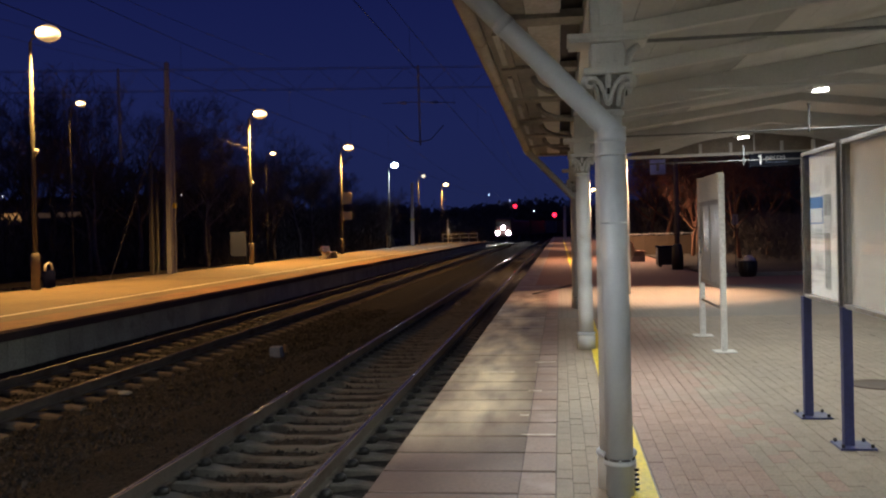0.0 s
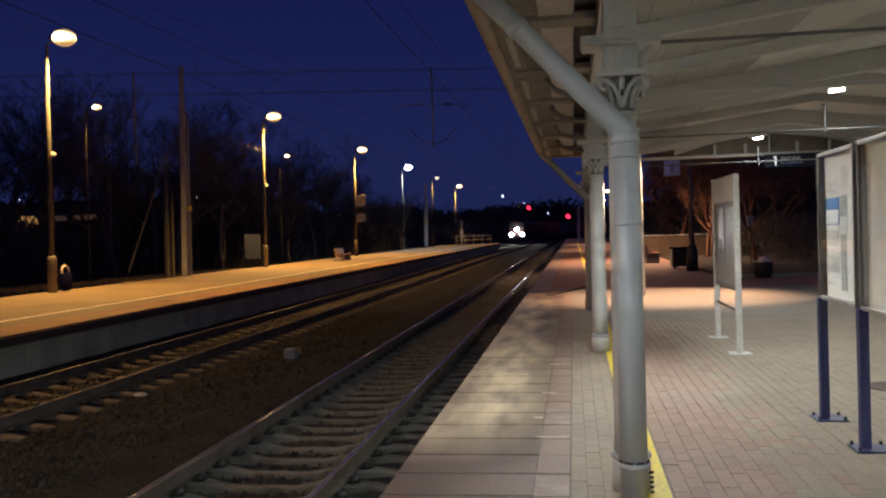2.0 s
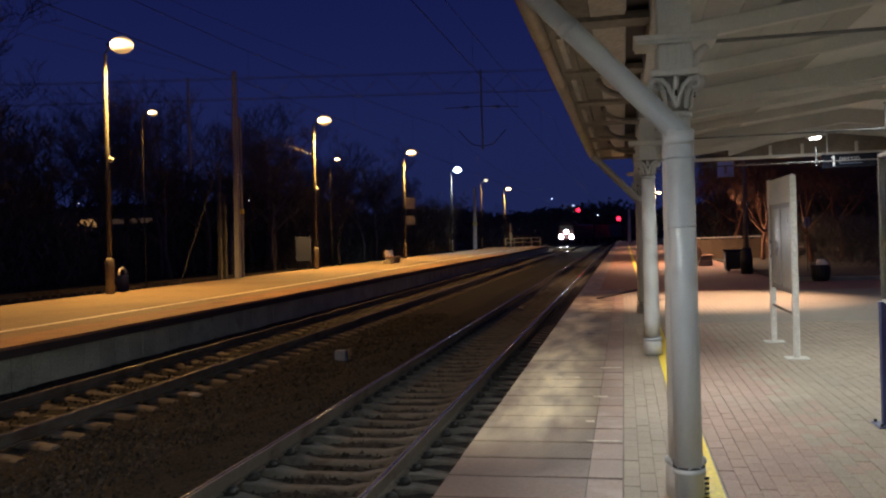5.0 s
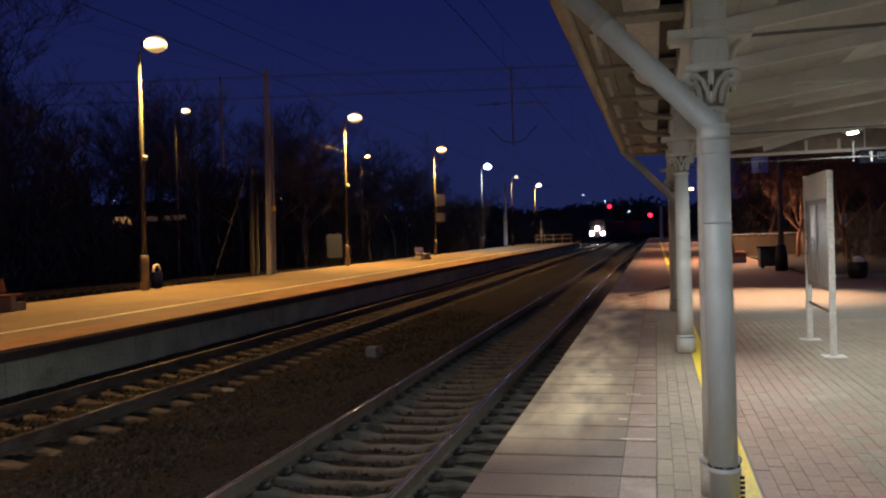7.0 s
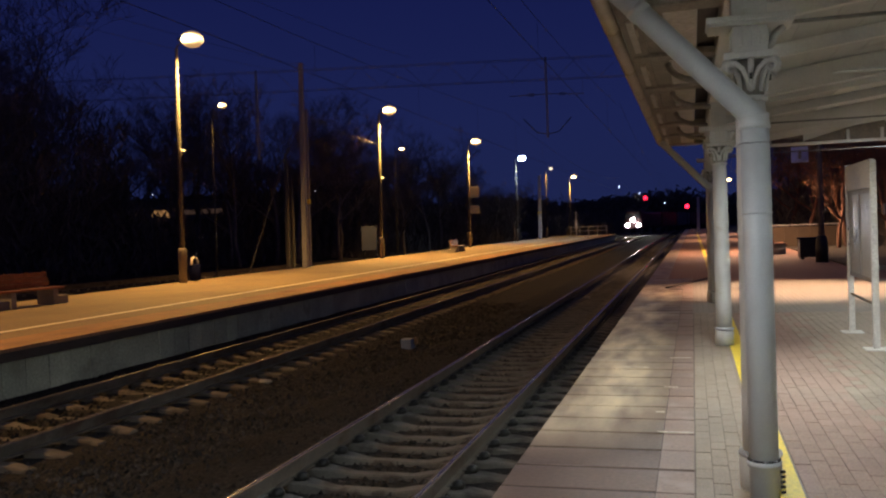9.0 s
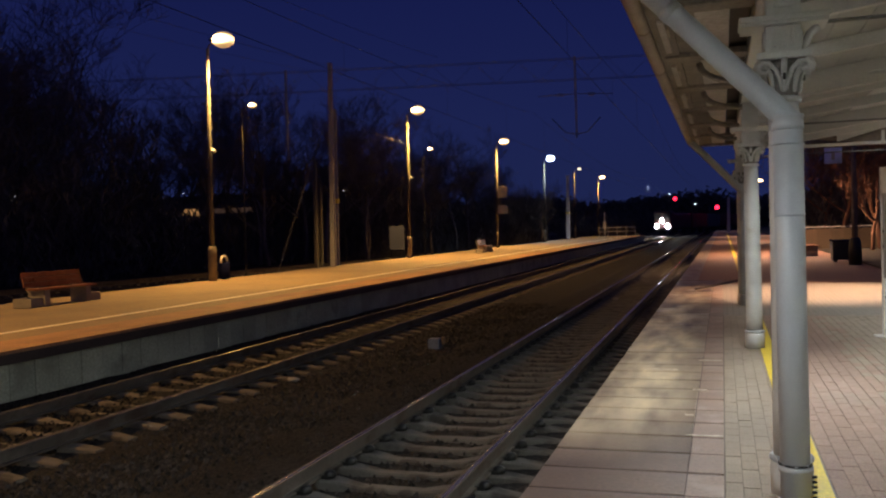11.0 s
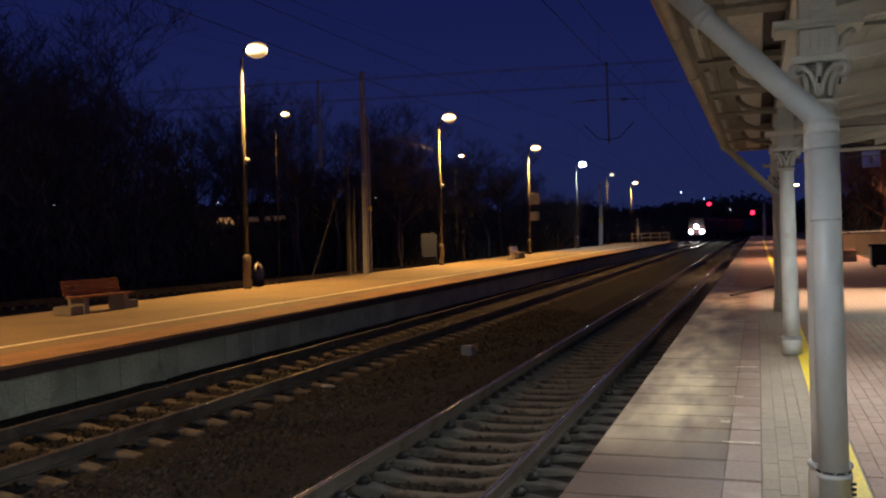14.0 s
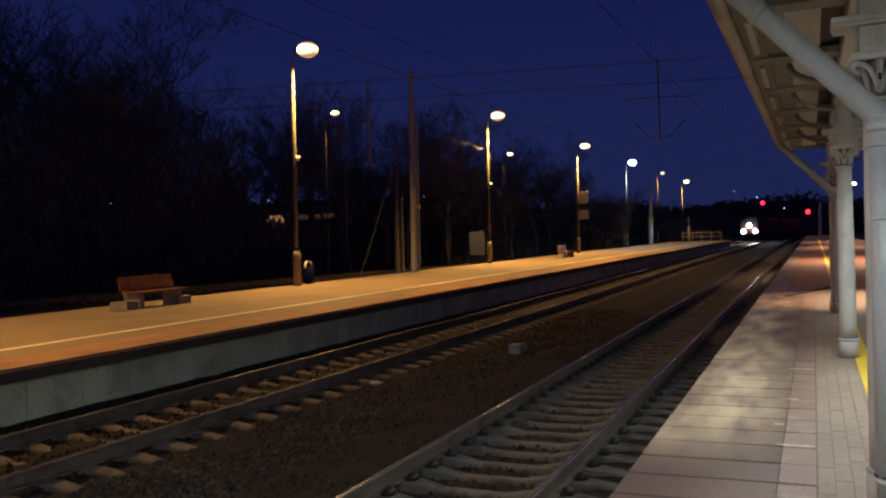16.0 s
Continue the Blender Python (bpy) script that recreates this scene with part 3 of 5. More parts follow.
clip = clip_mesh()
for nm, xs, y0, step, y_near, material, label in (
        ("near_track", NEAR_RAILS, 6.27, 0.479, 62, "sleeper", "railway track on old concrete sleepers beside the platform"),
        ("far_track", FAR_RAILS, 5.58, 0.5625, 66, "sleeper_far", "railway track on pale concrete sleepers by the island platform")):
    track = thing(nm, label, "railway track", kind="structure")
    rail_pair(track, xs, -8, 260)
    me = sleeper_mesh(material)
    cx = sum(xs) / 2
    k = 0
    while y0 + step * (k - 20) < y_near:
        y = y0 + step * (k - 24)
        s = piece("sleeper", me, track, (cx, y, RAIL - 0.165))
        s.rotation_euler = (0, 0, rng.normal(0, 0.008))
        if 4 < y < 26 and nm == "near_track":
            for x, d in ((xs[0], 1), (xs[0], -1), (xs[1], 1), (xs[1], -1)):
                c = piece("rail_clip", clip, s, (x - cx + d * 0.13, 0, 0))
                c.rotation_euler = (0, 0, 0 if d == 1 else math.pi)
        k += 1
    b = B()
    y = y0 + step * (k - 24)
    while y < 120:
        box(b, cx - 1.25, cx + 1.25, y - 0.1, y + 0.1, RAIL - 0.3, RAIL - 0.17)
        y += step
    tagged(part("far_sleepers", b, material, track), kind="stuff")

# the track that runs in behind the island platform
SLANT = math.degrees(math.atan2(14.9, 84.0))
side_track = thing("side_track", "railway track curving in behind the island platform", "railway track", (-24.7, 66.0, 0), -SLANT, kind="structure")
rail_pair(side_track, (-0.7535, 0.7535), -70, 85)
b = B()
for k in range(130):
    box(b, -1.25, 1.25, -40 + k * 0.6 - 0.1, -40 + k * 0.6 + 0.1, RAIL - 0.3, RAIL - 0.17)
tagged(part("sleepers", b, "sleeper", side_track), kind="stuff")


# ---- under the canopy ----
def column(y):
    c = thing("cast_iron_column", "pale grey painted cast iron column with leaf capital carrying the canopy", "column", (COLUMN_X, y, 0.09), group="canopy columns")
    b = B()
    lathe(b, [(0.122, -0.095), (0.122, 0.07), (0.116, 0.085), (0.108, 0.1)], 28)
    part("base", b, "iron_paint", c)
    b = B()
    lathe(b, [(0.104, 0.098), (0.122, 0.103), (0.128, 0.118), (0.122, 0.133), (0.104, 0.138)], 28)
    part("collar", b, "grey_paint", c)
    b = B()
    lathe(b, [(0.102, 0.136), (0.1, 0.4), (0.094, 1.4), (0.086, 2.24)], 32)
    part("shaft", b, "iron_paint", c)
    b = B()
    lathe(b, [(0.084, 2.235), (0.098, 2.24), (0.102, 2.252), (0.098, 2.264), (0.084, 2.27)], 28)
    part("neck_ring", b, "iron_paint", c)
    b = B()
    # the bell is coloured dark for the shade between the leaves
    lathe(b, [(0.08, 2.268), (0.08, 2.32), (0.09, 2.40), (0.115, 2.48)], 28)
    cap = part("capital", b, "iron_shade", c, "cast capital with curled leaves")
    for k in range(8):
        a = 2 * math.pi * (k + 1) / 8
        out = 0.05 if k % 2 == 0 else 0.01
        ca, sa = math.cos(a), math.sin(a)
        pts = [(0.082, 2.29), (0.086, 2.33), (0.1, 2.39), (0.125 + out * 0.5, 2.445), (0.134 + out, 2.468), (0.15 + out, 2.44), (0.134 + out, 2.405), (0.112 + out, 2.42)]
        b = B()
        tube(b, [(r * ca, r * sa, z) for r, z in pts], [0.012, 0.015, 0.017, 0.018, 0.018, 0.017, 0.014, 0.01], 8)
        part("leaf", b, "iron_paint", cap)
    for k in range(4):
        for s in (1, -1):
            b = B()
            pts = [(0.012, 2.30), (0.022, 2.36), (0.045, 2.42), (0.085, 2.455), (0.125, 2.455), (0.142, 2.428), (0.13, 2.402), (0.105, 2.402), (0.098, 2.42)]
            tube(b, [(s * u, -0.085 - 0.5 * u, z) for u, z in pts], [0.01, 0.012, 0.015, 0.017, 0.017, 0.016, 0.014, 0.012, 0.009], 8)
            vol = part("volute", b, "iron_paint", cap)
            vol.rotation_euler = (0, 0, math.pi * k / 2)
    # near-black bars draw the shade in the capital's gaps
    for k in range(4):
        a = math.pi * k / 2
        b = B()
        for dz in (2.36, 2.41):
            box(b, 0.098, 0.122, -0.008, 0.008, dz, dz + 0.035)
        ob = part("rosette", b, "dark_gap", cap)
        ob.rotation_euler = (0, 0, a)
    b = B()
    box(b, -0.15, 0.15, -0.15, 0.15, 2.478, 2.52, 0.008)
    part("abacus", b, "iron_paint", c)
    b = B()
    box(b, -0.1, 0.1, -0.1, 0.1, 2.52, 2.675, 0.004)
    blk = part("block", b, "iron_paint", c)
    for s in range(4):
        for u in (-0.05, 0.0, 0.05):
            b = B()
            box(b, u - 0.011, u + 0.011, -0.112, -0.1, 2.555, 2.655, 0.004)
            ob = part("flute", b, "iron_paint", blk)
            ob.rotation_euler = (0, 0, s * math.pi / 2)
    b = B()
    box(b, -0.235, 0.245, -0.14, 0.14, 2.677, 2.699, 0.004)
    box(b, -0.245, 0.255, -0.15, 0.15, 2.699, 2.732, 0.006)
    part("plate", b, "iron_paint", c)
    b = B()
    box(b, -0.1, 0.1, -0.1, 0.1, 2.732, 3.2, 0.004)
    box(b, -0.045, 0.045, -0.112, -0.1, 2.78, 3.15, 0.004)
    part("stub_post", b, "iron_paint", c)
    b = B()
    for s in (1,):
        tube(b, [(s * 0.1, 0, 2.55), (s * 0.13, 0, 2.58), (s * 0.15, 0, 2.63), (s * 0.2, 0, 2.672)], [0.02, 0.024, 0.026, 0.022], 8)
    part("scroll_bracket", b, "iron_paint", c)
    c.scale = (0.95, 0.95, 0.955)
    return c


for y in COLUMNS:
    column(y)


def downpipe(y):
    d = thing("downpipe", "grey painted drain pipe bending up to the canopy gutter", "drain pipe", (COLUMN_X + 0.005, y - 0.19, 0.086), group="drain pipes")
    r = 0.083
    b = B()
    tube(b, [(0, 0, -0.091), (0, 0, 2.16)], r, 28)
    part("pipe", b, "grey_paint", d)
    for z, h, rr in ((0.1, 0.03, 0.098), (1.585, 0.012, 0.086), (0.135, 0.008, 0.094)):
        b = B()
        lathe(b, [(r, z - 0.002), (rr, z), (rr, z + h), (r, z + h + 0.002)], 28)
        part("joint_ring", b, "grey_paint" if h > 0.01 else "dark_gap", d)
    b = B()
    lathe(b, [(r, 2.08), (0.089, 2.085), (0.089, 2.11), (0.086, 2.115), (0.086, 2.15), (0.09, 2.155), (0.09, 2.168), (0.07, 2.172)], 28)
    part("socket", b, "grey_paint", d)
    b = B()
    tube(b, [(0.016, 0, 2.125), (-0.012, 0, 2.16), (-0.6, 0, 2.79), (-0.88, 0, 3.085), (-0.93, 0, 3.13)], [0.074, 0.07, 0.066, 0.066, 0.06], 28)
    part("slanted_pipe", b, "grey_paint", d)
    b = B()
    tube(b, [(-0.62, 0, 2.811), (-0.66, 0, 2.853)], 0.071, 28)
    part("sleeve", b, "grey_paint", d)
    for z in (0.14, 2.0):
        b = B()
        tube(b, [(0.1, 0.16, z), (0.09, 0.02, z), (0.065, -0.065, z), (0, -0.092, z), (-0.065, -0.065, z), (-0.09, 0.02, z), (-0.1, 0.16, z)], 0.005, 6)
        part("strap", b, "grey_paint", d)
    for k in range(5):
        b = B()
        rod(b, (0.09, -0.02, -0.05 + 0.03 * k), (0.112, -0.03, -0.045 + 0.03 * k), 0.009, 0.009, 6)
        part("bolt", b, "dark_gap", d)
    d.scale = (0.945, 0.945, 0.945)
    return d


downpipe(COLUMNS[0])
downpipe(COLUMNS[2])

gut = thing("gutter", "weathered brownish half-round gutter along the canopy edge", "gutter", (EAVE - 0.045, 0, 3.085))
b = B()
n = 12
prof = [(0.055 * math.cos(math.pi + math.pi * k / n), 0.055 * math.sin(math.pi + math.pi * k / n)) for k in range(n + 1)]
inner = [(x * 0.93, z * 0.93) for x, z in prof][::-1]
loop = prof + inner
ends = [[b.verts.new((x, y, z)) for x, z in loop] for y in (-8.0, CANOPY_END - 0.9)]
for k in range(len(loop)):
    b.faces.new((ends[0][k], ends[0][(k + 1) % len(loop)], ends[1][(k + 1) % len(loop)], ends[1][k])).smooth = True
part("trough", b, "gutter", gut)
b = B()
rod(b, (-0.055, -8, 0.0), (-0.055, CANOPY_END - 0.9, 0.0), 0.012, seg=8)
part("rolled_edge", b, "gutter", gut)
for y in (3.1, 5.0, 6.9, 8.8, 10.7, 12.6, 14.5, 16.4):
    b = B()
    tube(b, [(-0.06, y, 0.02)] + [(1.04 * x, y, 1.04 * z) for x, z in prof] + [(0.2, y, 0.03)], 0.008, 6)
    box(b, 0.14, 0.19, y - 0.01, y + 0.3, -0.03, -0.0)
    part("gutter_hook", b, "gutter", gut)

# the added unseen lamps get the same housing as the real ones
for x, y, power in CANOPY_LIGHTS:
    c = thing("canopy_lamp", "slim white strip lamp hung under the canopy boards", "lamp", (x, y, 3.2), group="canopy lamps")
    b = B()
    box(b, -0.2, 0.2, -0.06, 0.06, 0.0, 0.05, 0.015)
    part("housing", b, "stand", c)
    b = B()
    box(b, -0.1, 0.1, -0.04, 0.04, -0.035, 0.004, 0.014)
    part("diffuser", b, "glow_tube", c, "glaring white diffuser")
    b = B()
    rod(b, (0, 0, 0.05), (0, 0, roof_z(x) - 3.2), 0.012)
    part("stem", b, "iron_paint", c)
    c.rotation_euler = (0, radians(-8), radians(35))


# ---- notice boards ----
def bars(parent, at_x, y0, y1, z0, z1, material, name):
    b = B()
    box(b, at_x - 0.0025, at_x, y0, y1, z0, z1)
    return part(name, b, material, parent)


def notice_case(name, label, y0, y1, z0, z1, posts):
    c = thing(name, label, "notice board", (1.985, y0, 0))
    w = y1 - y0
    b = B()
    box(b, 0.0, 0.06, 0.02, w - 0.02, z0 + 0.02, z1 - 0.02)
    part("back_panel", b, "backing", c)
    for nm, a in (("frame_side", (-0.06, 0.075, 0, 0.028, z0, z1)), ("frame_side", (-0.06, 0.075, w - 0.028, w, z0, z1)),
                  ("frame_top", (-0.06, 0.075, 0.028, w - 0.028, z1 - 0.028, z1)), ("frame_bottom", (-0.06, 0.075, 0.028, w - 0.028, z0, z0 + 0.028))):
        b = B()
        box(b, *a, 0.004)
        # frame sides take a darker aluminium than top and bottom
        part(nm, b, "alu" if nm != "frame_side" else "alu_edge", c)
    b = B()
    box(b, -0.048, -0.043, 0.028, w - 0.028, z0 + 0.028, z1 - 0.028)
    pane = part("pane", b, "glass", c, "clear reflecting pane")
    pane.visible_shadow = False
    for p in posts:
        b = B()
        box(b, -0.082, -0.016, p - y0 - 0.033, p - y0 + 0.033, 0.0, z0 + 0.01, 0.006)
        post = part("post", b, "blue_paint", c, "dark blue square post")
        b = B()
        box(b, -0.135, 0.105, p - y0 - 0.12, p - y0 + 0.12, 0.0, 0.012, 0.003)
        part("foot_plate", b, "blue_paint", post)
        for dx, dy in ((-0.11, -0.09), (-0.11, 0.09), (0.08, -0.09), (0.08, 0.09)):
            b = B()
            rod(b, (dx, p - y0 + dy, 0.01), (dx, p - y0 + dy, 0.035), 0.012, seg=6)
            part("bolt", b, "black", post)
    return c


case = notice_case("notice_case", "aluminium notice case with timetables on dark blue posts", 6.325, 7.225, 0.955, 2.105, (7.185,))
b = B()
box(b, -0.004, 0.0, 0.05, 0.85, 0.985, 2.07)
part("poster", b, "paper", case, "pale printed timetable sheets")
for y0, y1, z0, z1, m, nm in ((0.50, 0.84, 1.658, 1.746, "poster_blue", "blue_heading"), (0.50, 0.84, 1.54, 1.655, "paper", "blue_notice"), (0.31, 0.475, 1.60, 1.757, "poster_grey", "photo"), (0.31, 0.475, 1.474, 1.598, "poster_pale", "photo"),
                              (0.34, 0.475, 1.05, 1.47, "poster_grey", "photo_column"), (0.54, 0.8, 1.829, 1.884, "poster_pale", "print_bar"), (0.58, 0.8, 1.78, 1.819, "poster_pale", "print_bar"), (0.30, 0.44, 1.81, 1.97, "poster_pale", "print_bar"),
                              (0.52, 0.82, 1.38, 1.5, "poster_pale", "print_bar"), (0.52, 0.82, 1.17, 1.31, "poster_pale", "print_bar"), (0.6, 0.8, 1.08, 1.10, "poster_pale", "print_bar"), (0.68, 0.76, 1.96, 1.99, "poster_pale", "print_bar")):
    bars(case, -0.0065, y0, y1, z0, z1, m, nm)
for k in range(10):
    bars(case, -0.0095, 0.54, 0.66 + 0.04 * ((k * 7) % 3) / 2, 1.185 + 0.011 * k, 1.189 + 0.011 * k, "poster_grey", "print_bar")
    bars(case, -0.0095, 0.54, 0.65 + 0.05 * ((k * 5) % 4) / 4, 1.405 + 0.0095 * k, 1.408 + 0.0095 * k, "poster_grey", "print_bar")
bars(case, -0.0095, 0.5, 0.84, 1.54, 1.548, "poster_blue", "rule")
bars(case, -0.0095, 0.5, 0.508, 1.548, 1.655, "poster_blue", "rule")
bars(case, -0.0095, 0.832, 0.84, 1.548, 1.655, "poster_blue", "rule")
notice_case("notice_case", "empty wide aluminium notice case on dark blue posts", 4.55, 6.25, 0.955, 2.112, (6.225, 4.62))

stand = thing("display_stand", "silver grey display stand with a scratched grey panel", "display stand", (1.95, 10.8, 0))
for y, w in ((0.0, 0.034), (1.58, 0.036)):
    b = B()
    box(b, -w, w, y - w, y + w, 0, 2.17 if y < 1 else 2.2, 0.006)
    post = part("post", b, "stand", stand)
    b = B()
    box(b, -0.13, 0.13, y - 0.13, y + 0.13, 0, 0.012, 0.003)
    part("foot_plate", b, "stand", post)
b = B()
box(b, -0.03, 0.03, 0.045, 1.545, 1.86, 2.185, 0.005)
part("header", b, "stand", stand)
b = B()
box(b, -0.012, 0.012, 0.045, 1.545, 0.76, 1.86)
part("panel", b, "stand_panel", stand, "scratched dull grey panel")
for y0, y1, z0, z1 in ((0.05, 0.11, 0.76, 1.86), (1.48, 1.545, 0.76, 1.86), (0.11, 1.48, 0.76, 0.81), (0.11, 1.48, 1.80, 1.86), (0.76, 0.82, 0.81, 1.80)):
    b = B()
    box(b, -0.02, 0.02, y0, y1, z0, z1, 0.004)
    part("panel_frame", b, "alu_dark", stand)
b = B()
box(b, -0.012, 0.012, 0.045, 1.545, 0.5, 0.53, 0.003)
part("lower_rail", b, "pole_base", stand)
for z in (1.15, 1.35):
    b = B()
    box(b, -0.028, -0.018, 1.5, 1.54, z, z + 0.04)
    part("hinge", b, "black", stand)

# hanging platform sign
sign = thing("platform_sign", "dark hanging platform sign with a white number one", "sign", (3.78, 17.85, 2.67))
b = B()
box(b, 0.0, 1.35, -0.05, 0.05, 0.0, 0.26, 0.006)
part("board", b, "sign_dark", sign)
b = B()
box(b, 0.19, 0.22, -0.056, -0.051, 0.03, 0.23)
box(b, 0.165, 0.19, -0.056, -0.051, 0.18, 0.215)
part("number_one", b, "sign_white", sign, "white figure one")
word = bpy.data.curves.new("word", "FONT")
word.body, word.size, word.extrude = "peron", 0.155, 0.002
word_ob = bpy.data.objects.new("word", word)
word_mesh = bpy.data.meshes.new_from_object(word_ob)
word_mesh.transform(pose(0.3, -0.053, 0.13, 90))
word_mesh.materials.append(M["sign_grey"])
bpy.data.objects.remove(word_ob)
piece("word", word_mesh, sign, (0, 0, 0))
b = B()
box(b, 0.3, 0.72, -0.055, -0.051, 0.07, 0.085)
part("print_bar", b, "box_grey", sign)
for x in (0.1, 1.25):
    b = B()
    rod(b, (x, 0, 0.255), (x, 0, 1.04), 0.012)
    part("hanger", b, "iron_paint", sign)


# ---- lamps ----
def lamp_head(parent, x, z, lens, size=1.0):
    b = B()
    prof = [(-0.34, 0.05, 0.03), (-0.28, 0.13, 0.07), (0.0, 0.17, 0.10), (0.2, 0.12, 0.07), (0.25, 0.03, 0.03)]
    rings = []
    for u, w, h in prof:
        rings.append([b.verts.new((x + size * u, size * w * math.cos(a), z + size * max(-0.02, h * math.sin(a)))) for a in [2 * math.pi * k / 14 for k in range(14)]])
    for p, q in zip(rings, rings[1:]):
        for k in range(14):
            b.faces.new((p[k], p[(k + 1) % 14], q[(k + 1) % 14], q[k])).smooth = True
    b.faces.new(rings[0])
    b.faces.new(rings[-1][::-1])
    head = part("head", b, "pole", parent)
    b = B()
    # lens drawn larger than the bowl to take in its glare
    bmesh.ops.create_uvsphere(b, u_segments=20, v_segments=10, radius=1.0, matrix=Matrix.Translation((x + 0.02 * size, 0, z - 0.01 * size)) @ Matrix.Diagonal((0.265 * size, 0.225 * size, 0.19 * size, 1)))
    part("lens", b, lens, head, "glaring lit lens")


def lamp_post(name, label, at, height, reach, lens, group, size=1.0, sleeve=True, paint="pole"):
    p = thing(name, label, "lamp post", at, group=group)
    if height > 5:
        p.matrix_world = pose(*at, 0, LEAN if sleeve else 0.7)
    b = B()
    tube(b, [(0, 0, 0), (0, 0, height * 0.55), (0, 0, height)], [0.088, 0.074, 0.05] if sleeve else [0.042, 0.036, 0.028], 12)
    part("pole", b, paint, p)
    if sleeve:
        b = B()
        lathe(b, [(0.15, 0), (0.15, 1.12), (0.135, 1.2), (0.09, 1.24)], 14)
        part("sleeve", b, "pole_base", p, "thick dark base sleeve")
    b = B()
    tube(b, [(0, 0, height - 0.05), (0.05, 0, height + 0.1), (reach - 0.2, 0, height + 0.24)], 0.028, 8)
    part("arm", b, "pole", p)
    lamp_head(p, reach - 0.04, height + 0.27, lens, size)
    return p


posts = []
for k, y in enumerate(LAMPS):
    lens = ("glow_sodium", "glow_sodium", "glow_sodium", "glow_sodium", "glow_cool", "glow_dim", "glow_sodium")[k]
    label = ("tall lamp post with a glaring orange sodium head", "tall lamp post with a cold white head", "tall lamp post with a faint yellowish head")[(0, 0, 0, 0, 1, 2, 0)[k]]
    posts.append(lamp_post("platform_lamp", label, (LAMP_X, y, 0), 8.25, 0.65, lens, "island platform lamps", 1.5 if k != 5 else 0.9))
for k in (1, 2):
    b = B()
    rod(b, (0.0, 0, 4.72), (0.12, -0.05, 4.72), 0.02)
    bmesh.ops.create_uvsphere(b, u_segments=12, v_segments=8, radius=0.09, matrix=Matrix.Translation((0.17, -0.05, 4.62)))
    part("dome_camera", b, "stand", posts[k], "small pale dome camera on a bracket")
for x0, z0, z1 in ((0.04, 4.0, 4.9), (0.04, 2.72, 3.39)):
    b = B()
    box(b, x0, x0 + 0.82, -0.03, 0.03, z0, z1, 0.01)
    part("sign_board", b, "sign_grey", posts[3], "pale sign board seen from behind")
for x, y in ((-24.2, 40.2), (-24.2, 69.2)):
    lamp_post("street_lamp", "slim street lamp with an orange head beyond the sidings", (x, y, -0.9), 9.1, 0.65, "glow_sodium", "street lamps beyond the sidings", 0.85, False)
for x, y, power in NEAR_LAMPS:
    lamp_post("garden_lamp", "low platform lamp post with an orange head", (x, y, 0), 4.2, 1.0, "glow_sodium", "low platform lamps", 0.7, False, "stand")
for x, y, z in ((-20.2, 250, 11.8), (-16.9, 300, 11.3), (-7.6, 260, 6.7), (-13.1, 200, 2.3), (-38.3, 140, 6.2)):
    lamp_post("street_lamp", "distant street lamp with a small white head", (x - 0.6, y, -1.1), z + 0.9, 0.6, "glow_cool", "distant street lamps", 0.5, False)
for x, y, z in ((-80.4, 95, 6.0), (-79.2, 95, 5.96), (-65.9, 95, 7.3), (-78.4, 80, 7.1), (-50.2, 110, 7.5), (-89.4, 80, 7.0), (-74.3, 80, 4.2)):
    p = thing("yard_light", "tiny far light on a thin pole among trees", "lamp", (x * 0.5, y * 0.5, -1.1), group="far yard lights")
    z = 1.565 + (z - 1.565) * 0.5
    b = B()
    rod(b, (0, 0, 0), (0, 0, z + 1.0), 0.02)
    part("pole", b, "black", p)
    b = B()
    bmesh.ops.create_uvsphere(b, u_segments=10, v_segments=6, radius=0.032, matrix=Matrix.Translation((0, 0, z + 1.1)))
    part("bulb", b, "glow_spark", p)


# ---- island platform ----
def bench(at, turn, label):
    s = thing("bench", label, "bench", at, turn, group="platform benches")
    for y in (-0.72, 0.72):
        b = B()
        box(b, -0.1, 0.42, y - 0.09, y + 0.09, 0, 0.40, 0.015)
        leg = part("leg", b, "bench_concrete", s)
        b = B()
        box(b, -0.18, 0.38, y - 0.5 if y < 0 else y + 0.1, y - 0.1 if y < 0 else y + 0.5, 0.0, 0.22, 0.02)
        part("footing", b, "bench_concrete", leg)
        b = B()
        vs = [(-0.14, 0.36), (-0.02, 0.36), (-0.12, 0.82), (-0.22, 0.82)]
        v = [b.verts.new((x, yy, z)) for yy in (y - 0.07, y + 0.07) for x, z in vs]
        for f in ((0, 1, 2, 3), (7, 6, 5, 4), (0, 4, 5, 1), (1, 5, 6, 2), (2, 6, 7, 3), (3, 7, 4, 0)):
            b.faces.new([v[i] for i in f])
        part("back_support", b, "bench_concrete", leg)
    for k in range(4):
        b = B()
        box(b, 0.0 + 0.115 * k, 0.105 + 0.115 * k, -1.0, 1.0, 0.402, 0.447, 0.008)
        part("seat_board", b, "wood", s)
    for k in range(3):
        b = B()
        x0 = -0.03 - 0.033 * k
        box(b, x0 - 0.035, x0, -1.0, 1.0, 0.47 + 0.125 * k, 0.585 + 0.125 * k, 0.008)
        part("back_board", b, "wood", s)
    return s


bench((-16.3, 17.8, 0), 0, "brown board bench on concrete blocks standing on the platform")
bench((-15.2, 55.0, 0), 0, "brown board bench on concrete blocks under a lamp")

